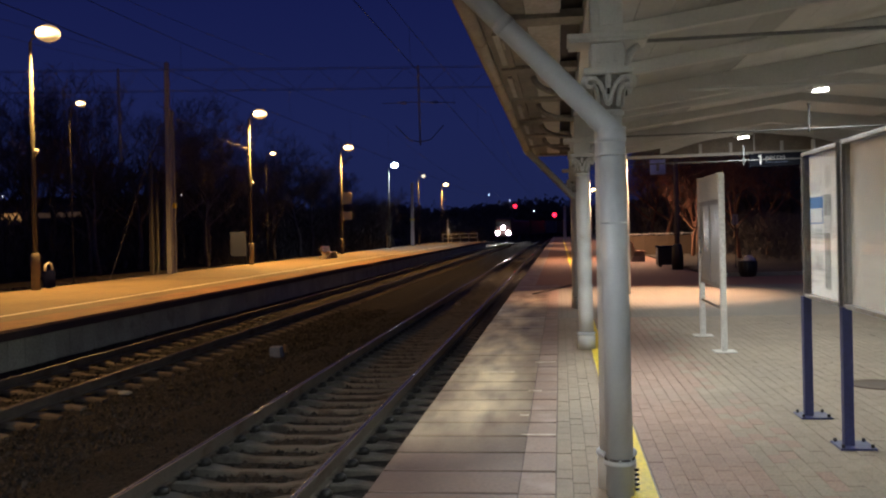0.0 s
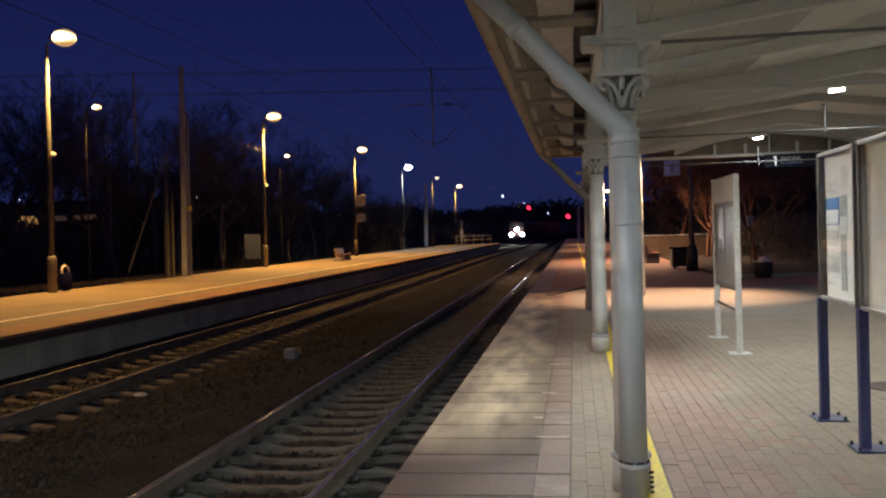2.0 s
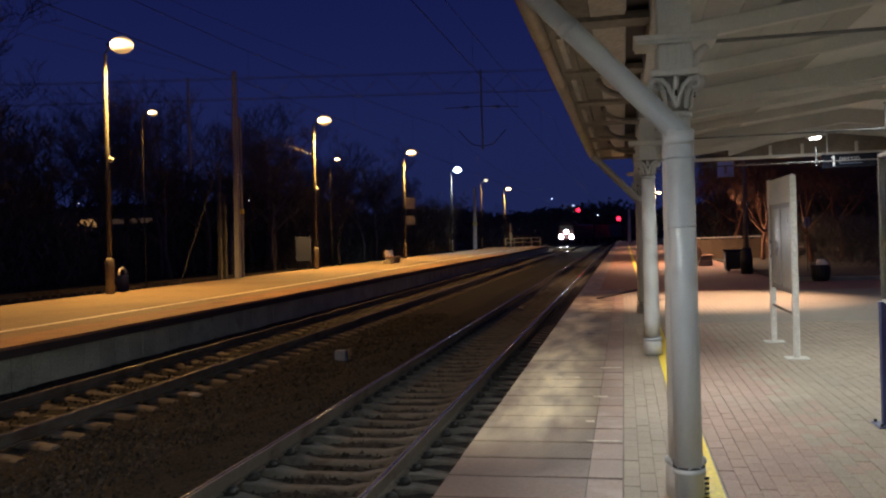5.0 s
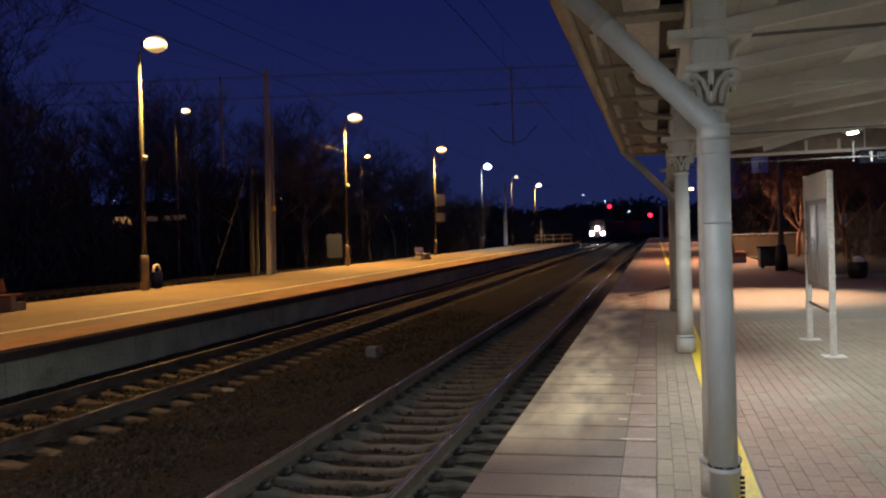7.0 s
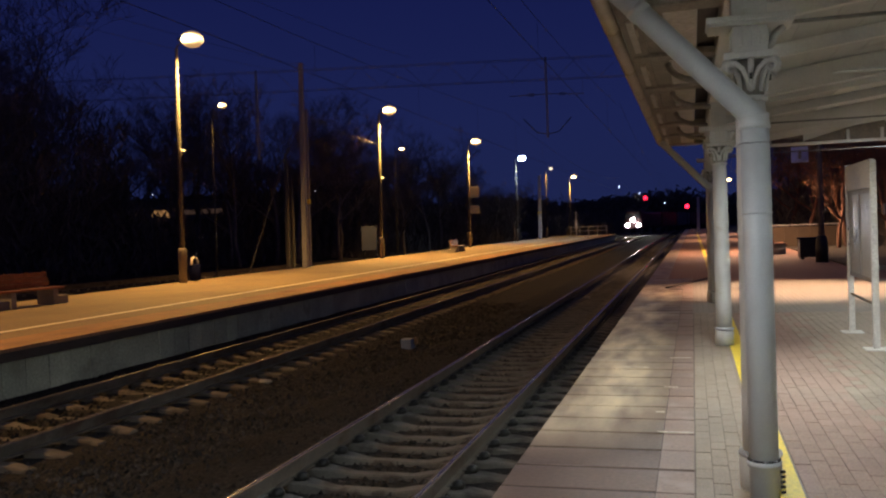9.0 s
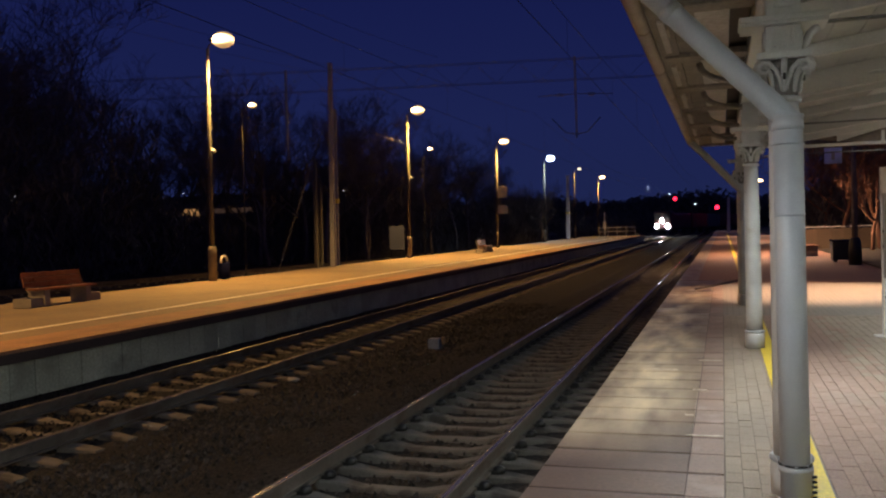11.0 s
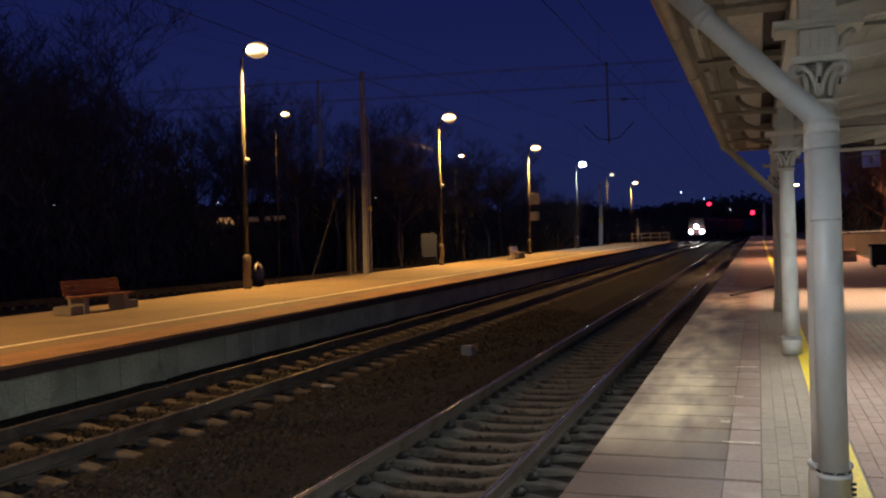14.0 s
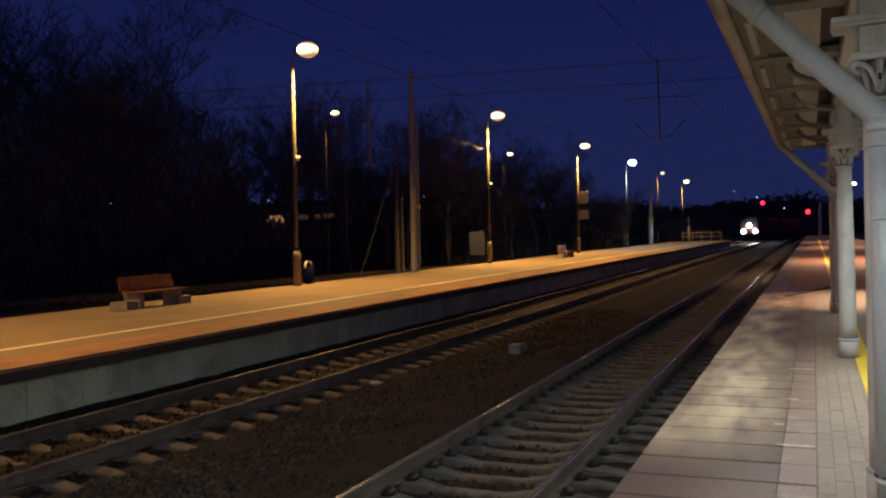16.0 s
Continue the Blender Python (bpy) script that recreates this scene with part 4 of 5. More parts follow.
def litter_bin(at):
    s = thing("litter_bin", "dark blue round litter bin with a pale hood", "litter bin", at)
    b = B()
    lathe(b, [(0.17, 0.03), (0.2, 0.08), (0.21, 0.6), (0.19, 0.62)], 20)
    part("body", b, "bin_blue", s)
    b = B()
    tube(b, [(0, -0.2, 0.6), (0, -0.2, 0.72), (0, -0.15, 0.82), (0, 0, 0.87), (0, 0.15, 0.82), (0, 0.2, 0.72), (0, 0.2, 0.6)], 0.045, 8)
    part("hood", b, "stand", s, "pale arched hood")
    b = B()
    rod(b, (0, 0, 0), (0, 0, 0.05), 0.1, seg=14)
    part("foot", b, "black", s)


litter_bin((-17.5, 27.55, 0))

board = thing("notice_board", "pale blank notice board on two posts", "notice board", (-18.75, 48.5, -0.9))
b = B()
box(b, -0.48, 0.48, -0.03, 0.03, 1.35, 2.78, 0.01)
part("panel", b, "board_blue", board)
for x in (-0.4, 0.4):
    b = B()
    box(b, x - 0.03, x + 0.03, 0.03, 0.09, 0, 2.7)
    part("post", b, "black", board)

barrier = thing("railing", "white tubular railing across the platform end", "railing", (-16.0, 117.6, 0))
for k in range(5):
    b = B()
    rod(b, (1.2 * k, 0, 0), (1.2 * k, 0, 1.15), 0.035, seg=8)
    part("post", b, "stand", barrier)
for z in (0.6, 1.15):
    b = B()
    rod(b, (0, 0, z), (4.8, 0, z), 0.035, seg=8)
    part("rail", b, "stand", barrier)
end_post = thing("marker_post", "thin pale marker post by the railing", "post", (-15.1, 116.5, 0))
b = B()
rod(b, (0, 0, 0), (0, 0, 3.2), 0.07, seg=8)
part("post", b, "stand", end_post)
b = B()
box(b, -0.15, 0.15, -0.1, 0.1, 0.9, 2.0, 0.02)
part("cabinet", b, "stand", end_post)


# ---- overhead line ----
def mast(at, height, label, w0=0.19, w1=0.12, mark=False, paint="mast"):
    s = thing("catenary_mast", label, "mast", at, group="catenary masts")
    s.matrix_world = pose(*at, 0, 0.9)
    b = B()
    v = [b.verts.new((sx * w, sy * w, z)) for w, z in ((w0, 0), (w1, height)) for sx, sy in ((-1, -1), (1, -1), (1, 1), (-1, 1))]
    for f in ((3, 2, 1, 0), (4, 5, 6, 7), (0, 1, 5, 4), (1, 2, 6, 5), (2, 3, 7, 6), (3, 0, 4, 7)):
        b.faces.new([v[i] for i in f])
    bmesh.ops.bevel(b, geom=b.edges[:], offset=0.03, segments=1, affect="EDGES")
    part("shaft", b, paint, s)
    if mark:
        b = B()
        box(b, -w0 - 0.02, w0 + 0.02, -w0 - 0.02, w0 + 0.02, height * 0.4, height * 0.4 + 0.22)
        part("number_band", b, "yellow", s, "faded yellow band")
    return s


# 'stand' paint imitates a lamplit mast, 'pole' paint a dim one
mast((-17.5, 36.9, 0), 9.55, "tall grey concrete catenary mast on the platform edge", 0.13, 0.09)
mast((-17.66, 37.7, 0), 7.5, "slim grey concrete post beside the catenary mast", 0.085, 0.07, True)
mast((-17.2, 100.0, 0), 7.4, "distant concrete mast with a small box", 0.2, 0.14, True, "stand")
mast((-24.9, 50.0, -0.9), 7.2, "dim concrete mast beyond the sidings", 0.13, 0.1, False, "pole")
mast((-24.72, 50.4, -0.9), 5.6, "dim slim concrete post beyond the sidings", 0.1, 0.08, False, "pole")
mast((0.7, 120.0, -0.01), 4.6, "pale far mast at the platform end", 0.22, 0.16, False, "stand")
strut = thing("mast_strut", "pale rod bracing the catenary mast", "strut", (-20.7, 36.9, -0.85))
b = B()
rod(b, (0, 0, 0), (2.95, 0, 7.6), 0.022, seg=8)
part("rod", b, "steel_dull", strut)

gantry = thing("catenary_gantry", "dull lattice gantry spanning the tracks overhead", "gantry", (-17.6, 36.9, 0), 13.2)
for z in (8.25, 9.2):
    for dy in (-0.18, 0.18):
        b = B()
        box(b, -21, 26, dy - 0.007, dy + 0.007, z - 0.009, z + 0.009)
        part("chord", b, "steel_dull", gantry)
b = B()
for k in range(47):
    x = -21 + k
    for dy in (-0.18, 0.18):
        rod(b, (x, dy, 8.25 if k % 2 else 9.2), (x + 1, dy, 9.2 if k % 2 else 8.25), 0.004, seg=4)
tagged(part("lacing", b, "steel_dull", gantry), kind="stuff")
for x, lo in ((-1.9, 5.1), (11.6, 5.6)):
    b = B()
    box(b, x - 0.04, x + 0.04, -0.04, 0.04, lo, 9.3)
    part("drop_post", b, "mast", gantry)
for s in (-1, 1):
    b = B()
    tube(b, [(11.6, 0, 5.75), (11.6 + s * 0.5, 0, 5.85), (11.6 + s * 1.1, 0, 6.5)], 0.022, 6)
    part("registration_arm", b, "steel_dull", gantry)
    b = B()
    rod(b, (11.6, 0, 7.6), (11.6 + s * 1.7, 0, 7.55), 0.018, seg=6)
    part("cross_arm", b, "mast", gantry)
    for u in (0.6, 0.7, 0.8):
        b = B()
        rod(b, (11.6 + s * u, 0, 7.58), (11.6 + s * (u + 0.05), 0, 7.58), 0.08, seg=10)
        part("insulator", b, "mast", gantry)

lines = thing("overhead_wires", "thin dark contact and carrying wires above the tracks", "wires")
for x in (-2.95, -7.9):
    b = B()
    for span in range(6):
        y0 = -23 + 60 * span
        pts = [(x + 0.15 * math.sin(span), y0 + 60 * k / 12, 6.55 - 0.9 * (1 - (2 * k / 12 - 1) ** 2)) for k in range(13)]
        tube(b, pts, 0.006, 5)
    part("carrying_wire", b, "cable", lines)
    b = B()
    rod(b, (x, -23, 5.05), (x, 330, 5.05), 0.007, seg=5)
    part("contact_wire", b, "cable", lines)
    b = B()
    for k in range(40):
        y = -20 + 7.5 * k
        u = ((y + 23) % 60) / 30 - 1
        rod(b, (x, y, 5.05), (x, y, 6.55 - 0.9 * (1 - u * u)), 0.003, seg=4)
    tagged(part("dropper", b, "cable", lines), kind="stuff")
feed = thing("feeder_cables", "dark sagging feeder cables carried by the mast", "cables")
for x0, z0, z1 in ((-18.5, 9.4, 9.3), (-16.2, 9.2, 9.1), (-12.0, 9.3, 9.3)):
    b = B()
    tube(b, [(x0, -24 + 60.9 * k / 14, z0 + (z1 - z0) * k / 14 - 1.3 * (1 - (2 * k / 14 - 1) ** 2)) for k in range(15)], 0.006, 6)
    part("cable", b, "cable", feed)
b = B()
tube(b, [(-17.55, 37.7, 7.2), (-17.5, 42, 6.78), (-17.38, 46.9, 6.6)], 0.014, 6)
part("lamp_cable", b, "steel_dull", feed)


# ---- signals, train, track furniture ----
def signal(at, height, label):
    s = thing("railway_signal", label, "railway signal", at, group="railway signals")
    b = B()
    rod(b, (0, 0, 0), (0, 0, height), 0.08, seg=8)
    part("mast", b, "pole", s)
    b = B()
    box(b, -0.32, 0.32, 0.0, 0.25, height - 0.75, height + 0.75, 0.05)
    part("head", b, "black", s)
    b = B()
    bmesh.ops.create_uvsphere(b, u_segments=16, v_segments=10, radius=0.42, matrix=Matrix.Translation((0, -0.05, height)) @ Matrix.Diagonal((1, 0.4, 1, 1)))
    part("red_lens", b, "glow_red", s, "glowing red lens")
    b = B()
    box(b, -0.3, 0.3, -0.3, 0.0, height + 0.44, height + 0.47)
    part("hood", b, "black", s)


signal((-1.0, 180.0, -0.9), 5.2, "railway signal showing red beside the near platform")
signal((-10.1, 200.0, -0.9), 7.8, "tall railway signal showing red between the tracks")

AXIS = pose(-24.7, 66.0, 0, 0, 0, -SLANT)
loco = tagged(new("locomotive"), "dark red diesel locomotive with three glaring headlights", "locomotive")
loco.matrix_world = AXIS @ pose(0, 85.5, RAIL)
b = B()
box(b, -1.45, 1.45, 0.6, 16, 0.95, 3.7, 0.25)
part("body", b, "loco", loco)
b = B()
box(b, -1.45, 1.45, 0.0, 2.6, 0.95, 4.1, 0.3)
cab = part("cab", b, "loco", loco)
b = B()
for x in (-0.7, 0.7):
    box(b, x - 0.55, x + 0.55, -0.02, 0.02, 2.75, 3.5)
part("windscreen", b, "black", cab)
for x in (-1.0, 1.0):
    b = B()
    lathe(b, [(0.12, 0), (0.22, 0.05), (0.22, 0.45), (0.1, 0.5)], 14)
    buf = part("buffer", b, "black", loco)
    buf.matrix_local = pose(x * 0.87, 0.05, 1.06, 90)
for x, z in ((-0.95, 1.55), (0.95, 1.55), (0, 2.45)):
    b = B()
    bmesh.ops.create_uvsphere(b, u_segments=16, v_segments=10, radius=0.28, matrix=Matrix.Translation((x, -0.08, z)) @ Matrix.Diagonal((1, 0.5, 1, 1)))
    part("headlight", b, "glow_head", loco, "glaring white headlight")
for y in (2.2, 4.4, 11.6, 13.8):
    b = B()
    for x in (-0.75, 0.75):
        rod(b, (x - 0.065, y, 0.5), (x + 0.065, y, 0.5), 0.5, seg=20)
    rod(b, (-0.75, y, 0.5), (0.75, y, 0.5), 0.08)
    part("wheelset", b, "black", loco)
head_at = loco.matrix_world @ Vector((0, -0.6, 1.6))
spot("headlight_beam", head_at, (-20.5, 40, -0.6), 2500, (0.95, 0.97, 1.0), 60, 0.3)
for k in range(6):
    w = tagged(new("freight_wagon"), ("rusty red covered freight wagon", "dull grey freight wagon", "rusty red covered freight wagon")[k % 3] + " coupled behind the locomotive", "freight wagon", "freight wagons")
    w.matrix_world = AXIS @ pose(0, 102.5 + 14.5 * k, RAIL)
    b = B()
    box(b, -1.4, 1.4, 0.2, 13.6, 1.15, 3.7, 0.06)
    body = part("body", b, "wagon_grey" if k % 3 == 1 else "wagon", w)
    for j in range(9):
        b = B()
        box(b, -1.45, -1.4, 0.5 + 1.6 * j, 0.62 + 1.6 * j, 1.2, 3.65)
        part("rib", b, "wagon_grey" if k % 3 == 1 else "wagon", body)
    b = B()
    box(b, -1.3, 1.3, 0.0, 13.8, 0.95, 1.15)
    part("underframe", b, "black", w)
    for y in (1.8, 3.6, 10.2, 12.0):
        b = B()
        for x in (-0.75, 0.75):
            rod(b, (x - 0.065, y, 0.46), (x + 0.065, y, 0.46), 0.46, seg=16)
        rod(b, (-0.75, y, 0.46), (0.75, y, 0.46), 0.07)
        part("wheelset", b, "black", w)

tb = thing("track_box", "small grey-blue trackside cable box with a pale tag", "cable box", (-5.52, 16.15, -0.82))
b = B()
box(b, -0.13, 0.10, -0.11, 0.11, 0.0, 0.235, 0.025)
part("body", b, "box_grey", tb)
b = B()
box(b, 0.13, 0.185, -0.05, 0.03, 0.12, 0.27, 0.01)
part("tag", b, "fence", tb)
b = B()
rod(b, (0.155, 0, 0), (0.155, 0, 0.13), 0.012)
part("tag_rod", b, "black", tb)
for at, r in (((-3.2, 26.6, -0.71), 0.09), ((-6.6, 12.25, -0.745), 0.09), ((-1.75, 9.6, -0.76), 0.03), ((-1.95, 7.3, -0.76), 0.06)):
    b = B()
    bmesh.ops.create_icosphere(b, subdivisions=2, radius=r)
    for v in b.verts:
        v.co *= 1 + 0.5 * noise.noise(v.co * 9 + Vector(at))
        v.co.z *= 0.45
    p = solo("litter_scrap", b, "bench_concrete", "crumpled scrap of pale litter on the ballast", "litter", "litter on the tracks")
    p.location = at


# ---- beyond the canopy ----
sp = thing("sign_pole", "dark pole with a small blue square sign on an arm", "sign pole", (4.05, 30.8, 0))
b = B()
tube(b, [(0, 0, 0), (0, 0, 2.2), (0, 0, 4.15)], [0.1, 0.085, 0.07], 12)
part("pole", b, "bark", sp)
b = B()
lathe(b, [(0.2, 0), (0.2, 0.5), (0.16, 0.85), (0.1, 0.9)], 14)
part("base", b, "black", sp)
b = B()
box(b, -1.05, 0.1, -0.03, 0.03, 3.93, 3.98)
part("arm", b, "gutter", sp)
b = B()
box(b, -0.87, -0.34, -0.02, 0.02, 3.33, 3.85, 0.01)
part("sign", b, "sign_blue", sp, "blue square sign")
b = B()
box(b, -0.65, -0.56, -0.027, -0.022, 3.45, 3.73)
part("mark", b, "sign_grey", sp)

fence = thing("fence", "concrete panel fence lit orange at the back of the platform", "fence", (3.2, 46.0, 0))
for k in range(9):
    b = B()
    box(b, 0.6 * k + 0.05, 0.6 * k + 0.55, -0.04, 0.04, 0.02, 1.02, 0.01)
    part("panel", b, "fence", fence)
    b = B()
    box(b, 0.6 * k - 0.05, 0.6 * k + 0.05, -0.07, 0.07, 0, 1.1, 0.01)
    part("post", b, "fence", fence)
b = B()
box(b, -0.05, 5.4, -0.06, 0.06, 1.1, 1.14)
part("cap_rail", b, "stand", fence)
bench((3.25, 39.3, 0), 0, "orange-lit board bench standing by the fence")
crate = thing("waste_container", "dark waste container beside the sign pole", "waste container", (4.0, 33.0, 0))
b = B()
box(b, -0.42, 0.42, -0.35, 0.35, 0.08, 0.72, 0.04)
part("body", b, "black", crate)
b = B()
box(b, -0.45, 0.45, -0.38, 0.38, 0.72, 0.79, 0.02)
part("lid", b, "bin_blue", crate)
for x in (-0.32, 0.32):
    b = B()
    rod(b, (x, -0.3, 0.06), (x, 0.3, 0.06), 0.06)
    part("roller", b, "black", crate)
basket = thing("litter_basket", "dark slatted litter basket with a white bag on top", "litter bin", (5.38, 25.9, 0))
b = B()
lathe(b, [(0.19, 0), (0.22, 0.1), (0.25, 0.44), (0.23, 0.46)], 16)
body = part("basket", b, "black", basket)
for k in range(14):
    a = 2 * math.pi * k / 14
    b = B()
    tube(b, [(0.2 * math.cos(a), 0.2 * math.sin(a), 0.02), (0.235 * math.cos(a), 0.235 * math.sin(a), 0.12), (0.262 * math.cos(a), 0.262 * math.sin(a), 0.45)], 0.016, 6)
    part("slat", b, "black", body)
b = B()
bmesh.ops.create_icosphere(b, subdivisions=3, radius=0.15, matrix=Matrix.Translation((0.03, 0, 0.47)))
for v in b.verts:
    v.co += Vector((v.co.x, v.co.y, (v.co.z - 0.46) * 0.6)) * 0.35 * noise.noise(v.co * 9)
part("bag", b, "bag", basket, "crumpled white bag")
marker = thing("small_sign", "small pale sign plate on a thin post", "sign", (5.85, 30.0, 0.05))
b = B()
rod(b, (0, 0, 0), (0, 0, 1.75), 0.02, seg=8)
part("post", b, "black", marker)
b = B()
box(b, -0.1, 0.1, -0.015, 0.015, 1.45, 1.8, 0.01)
part("plate", b, "sign_grey", marker)


# ---- trees ----
def tree(seed, height, spread, name="tree", label="bare winter tree standing dark against the dusk sky", levels=4, twig="twig"):
    r = random.Random(seed)
    t = thing(name, label, "tree", group="bare trees")
    limbs, twigs = B(), B()

    def grow(p, d, length, rad, level):
        steps = 3 if level < 3 else 2
        pts, rads = [p], [rad]
        for s in range(steps):
            d = (d + Vector((r.uniform(-1, 1), r.uniform(-1, 1), r.uniform(-0.3, 0.6))) * 0.22).normalized()
            p = p + d * length / steps
            pts.append(p)
            rads.append(rad * (1 - 0.55 * (s + 1) / steps))
        tube(limbs if level < 2 else twigs, pts, rads, 7 if level < 2 else 3)
        if level >= levels:
            return
        kids = 5 if level == 0 else 4
        for k in range(kids):
            u = r.uniform(0.35, 1.0) if level else r.uniform(0.4, 1.0)
            i = min(int(u * steps), steps - 1)
            q = pts[i].lerp(pts[i + 1], u * steps - i)
            side = Vector((r.uniform(-1, 1), r.uniform(-1, 1), r.uniform(-0.1, 0.7))).normalized()
            grow(q, (d * 0.55 + side * spread).normalized(), length * r.uniform(0.5, 0.72), max(rads[i + 1] * 0.75, 0.012), level + 1)
    grow(Vector((0, 0, -0.2)), Vector((0, 0, 1)), height * 0.5, height * 0.016, 0)
    part("trunk", limbs, "bark", t)
    part("crown", twigs, twig, t)
    return t


kinds = [tree(11 + k, 14, 0.75, levels=5) for k in range(4)]
spots = [(-48, 50, 1.35), (-54, 46, 1.25), (-42, 56, 1.0), (-30, 70, 0.95), (-33, 76, 1.05), (-28.5, 92, 1.0), (-37, 108, 1.2), (-42, 96, 1.1), (-60, 58, 1.3), (-52, 66, 1.15), (-36, 62, 0.9), (-46, 80, 1.1),
         (-31, 118, 0.9), (-35, 128, 0.95), (-27, 132, 0.75), (-40, 140, 1.0), (-30, 152, 0.8), (-25, 165, 0.7), (-20, 178, 0.6), (-66, 48, 1.3), (-58, 36, 1.2), (-70, 70, 1.3),
         (-45, 44, 1.2), (-51, 54, 1.4), (-57, 50, 1.3), (-39, 66, 0.95), (-34, 84, 1.0), (-38, 90, 1.15), (-33, 100, 1.05), (-44, 62, 1.1), (-48, 72, 1.2), (-62, 66, 1.35), (-30, 82, 0.85), (-43, 112, 1.2), (-50, 40, 1.15), (-63, 42, 1.3), (-31, 106, 0.9), (-29, 142, 0.8),
         (-38, 58, 1.15), (-34, 60, 1.05), (-40, 64, 1.2), (-31, 64, 1.0), (-35, 68, 1.15), (-28, 66, 0.85), (-44, 68, 1.25), (-33, 90, 1.2), (-29, 98, 1.1), (-37, 80, 1.25), (-41, 74, 1.3), (-55, 44, 1.5), (-47, 40, 1.4), (-62, 50, 1.5), (-50, 48, 1.5), (-30, 112, 1.05), (-26.5, 78, 0.8),
         (-46, 36, 1.2), (-42, 42, 1.1), (-52, 34, 1.3), (-44, 50, 1.25), (-39, 47, 0.9), (-56, 40, 1.35), (-49, 45, 1.4), (-60, 30, 1.3), (-41, 36, 0.95),
         (-58, 46, 1.95), (-64, 47, 1.9), (-53, 51, 1.7), (-47, 52, 1.5), (-61, 41, 1.8)]
for i, (x, y, s) in enumerate(spots):
    m = pose(x, y, -1.1, 0, 0, 67 * i) @ Matrix.Diagonal((s, s, s, 1))
    if i < 4:
        kinds[i].matrix_world = m
    else:
        c = copy_thing(kinds[i % 4], pose(x, y, -1.1, 0, 0, 67 * i))
        c.scale = (s, s, s)
lit = tree(5, 6.2, 0.9, "tree", "bare shrubby tree with red lamp tint put into its bark", 4)
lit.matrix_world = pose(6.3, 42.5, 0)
# the lamp's red tint is put into trunk and twig colour
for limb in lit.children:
    limb.data.materials[0] = M["lamp_red_twig"]
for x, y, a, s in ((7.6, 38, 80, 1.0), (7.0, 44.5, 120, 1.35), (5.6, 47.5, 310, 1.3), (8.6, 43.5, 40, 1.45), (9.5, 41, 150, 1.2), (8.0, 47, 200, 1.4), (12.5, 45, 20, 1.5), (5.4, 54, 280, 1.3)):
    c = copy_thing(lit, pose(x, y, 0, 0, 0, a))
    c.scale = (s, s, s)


def brush(name, n, x0, x1, y0, y1, z0, top, label, blade=1.0, fall=1.7):
    """A belt of tangled winter scrub: thin blades of uneven height."""
    x, y = rng.uniform(x0, x1, n), rng.uniform(y0, y1, n)
    crest = top * (0.55 + 0.45 * np.array([noise.noise((a * 0.11, c * 0.07, 5)) for a, c in zip(x, y)]))
    z = z0 + np.abs(crest) * rng.random(n) ** (0.8 if top < 10 else fall)
    gap = (np.abs(x / y + 0.655) < 0.075) & (x < -20)
    z = np.where(gap, z0 + (z - z0) * 0.5, z)
    a = rng.uniform(0, 2 * np.pi, n)
    size = blade * rng.uniform(0.15, 0.55, n)
    cx, sx = np.cos(a) * size, np.sin(a) * size
    up = blade * rng.uniform(0.3, 1.1, n)
    v = np.stack([np.stack([x - cx * 0.3, y - sx * 0.3, z], 1), np.stack([x + cx * 0.3, y + sx * 0.3, z + 0.1], 1), np.stack([x + cx, y + sx, z + up], 1)], 1)
    f = np.arange(3 * n).reshape(-1, 3)
    ob = raw(name, v.reshape(-1, 3).tolist(), f.tolist(), "brush")
    return tagged(ob, label, "scrub", kind="stuff")


brush("scrub", 115000, -66, -36, 28, 104, -1.1, 14.0, "dense dark winter scrub beyond the sidings", 0.9, 1.25)
brush("scrub", 70000, -40, -29, 74, 150, -1.1, 12.5, "dense dark winter scrub along the line", 0.9, 1.3)
brush("scrub", 16000, -30, -14, 155, 230, -1.1, 7.0, "far dark scrub along the line")
brush("scrub", 52000, 5.0, 24, 50.5, 64, 0.0, 15.0, "dark shrubs behind the platform fence", 0.7, 0.7)
brush("scrub", 30000, 7.5, 18, 28, 42, 0.0, 2.6, "low dark shrubs behind the kerb", 0.35)


def far_woods(n, x0, x1, y0, y1, top):
    """A far belt of woods: overlapping ragged blades, thinning towards the crest."""
    x, y = rng.uniform(x0, x1, n), rng.uniform(y0, y1, n)
    crest = np.array([top * (0.75 + 0.3 * noise.noise((a * 0.035, c * 0.035, 2)) + 0.18 * noise.noise((a * 0.15, c * 0.15, 8))) for a, c in zip(x, y)])
    z = -1.1 + crest * rng.random(n) ** 0.75
    a, size = rng.uniform(0, 2 * np.pi, n), rng.uniform(0.4, 1.3, n)
    cx, sx, up = np.cos(a) * size, np.sin(a) * size, rng.uniform(0.1, 1.1, n)
    v = np.stack([np.stack([x - cx, y - sx, z - 0.5], 1), np.stack([x + cx, y + sx, z - 0.3], 1), np.stack([x + 0.6 * cx, y + 0.6 * sx, z + up], 1)], 1)
    ob = raw("far_woods", v.reshape(-1, 3).tolist(), np.arange(3 * n).reshape(-1, 3).tolist(), "brush")
    return tagged(ob, "far black woods along the horizon", "woods", kind="stuff")


far_woods(40000, -150, -105, -20, 330, 15)
far_woods(34000, -150, 60, 330, 390, 16)
far_woods(12000, 20, 60, 60, 330, 12)

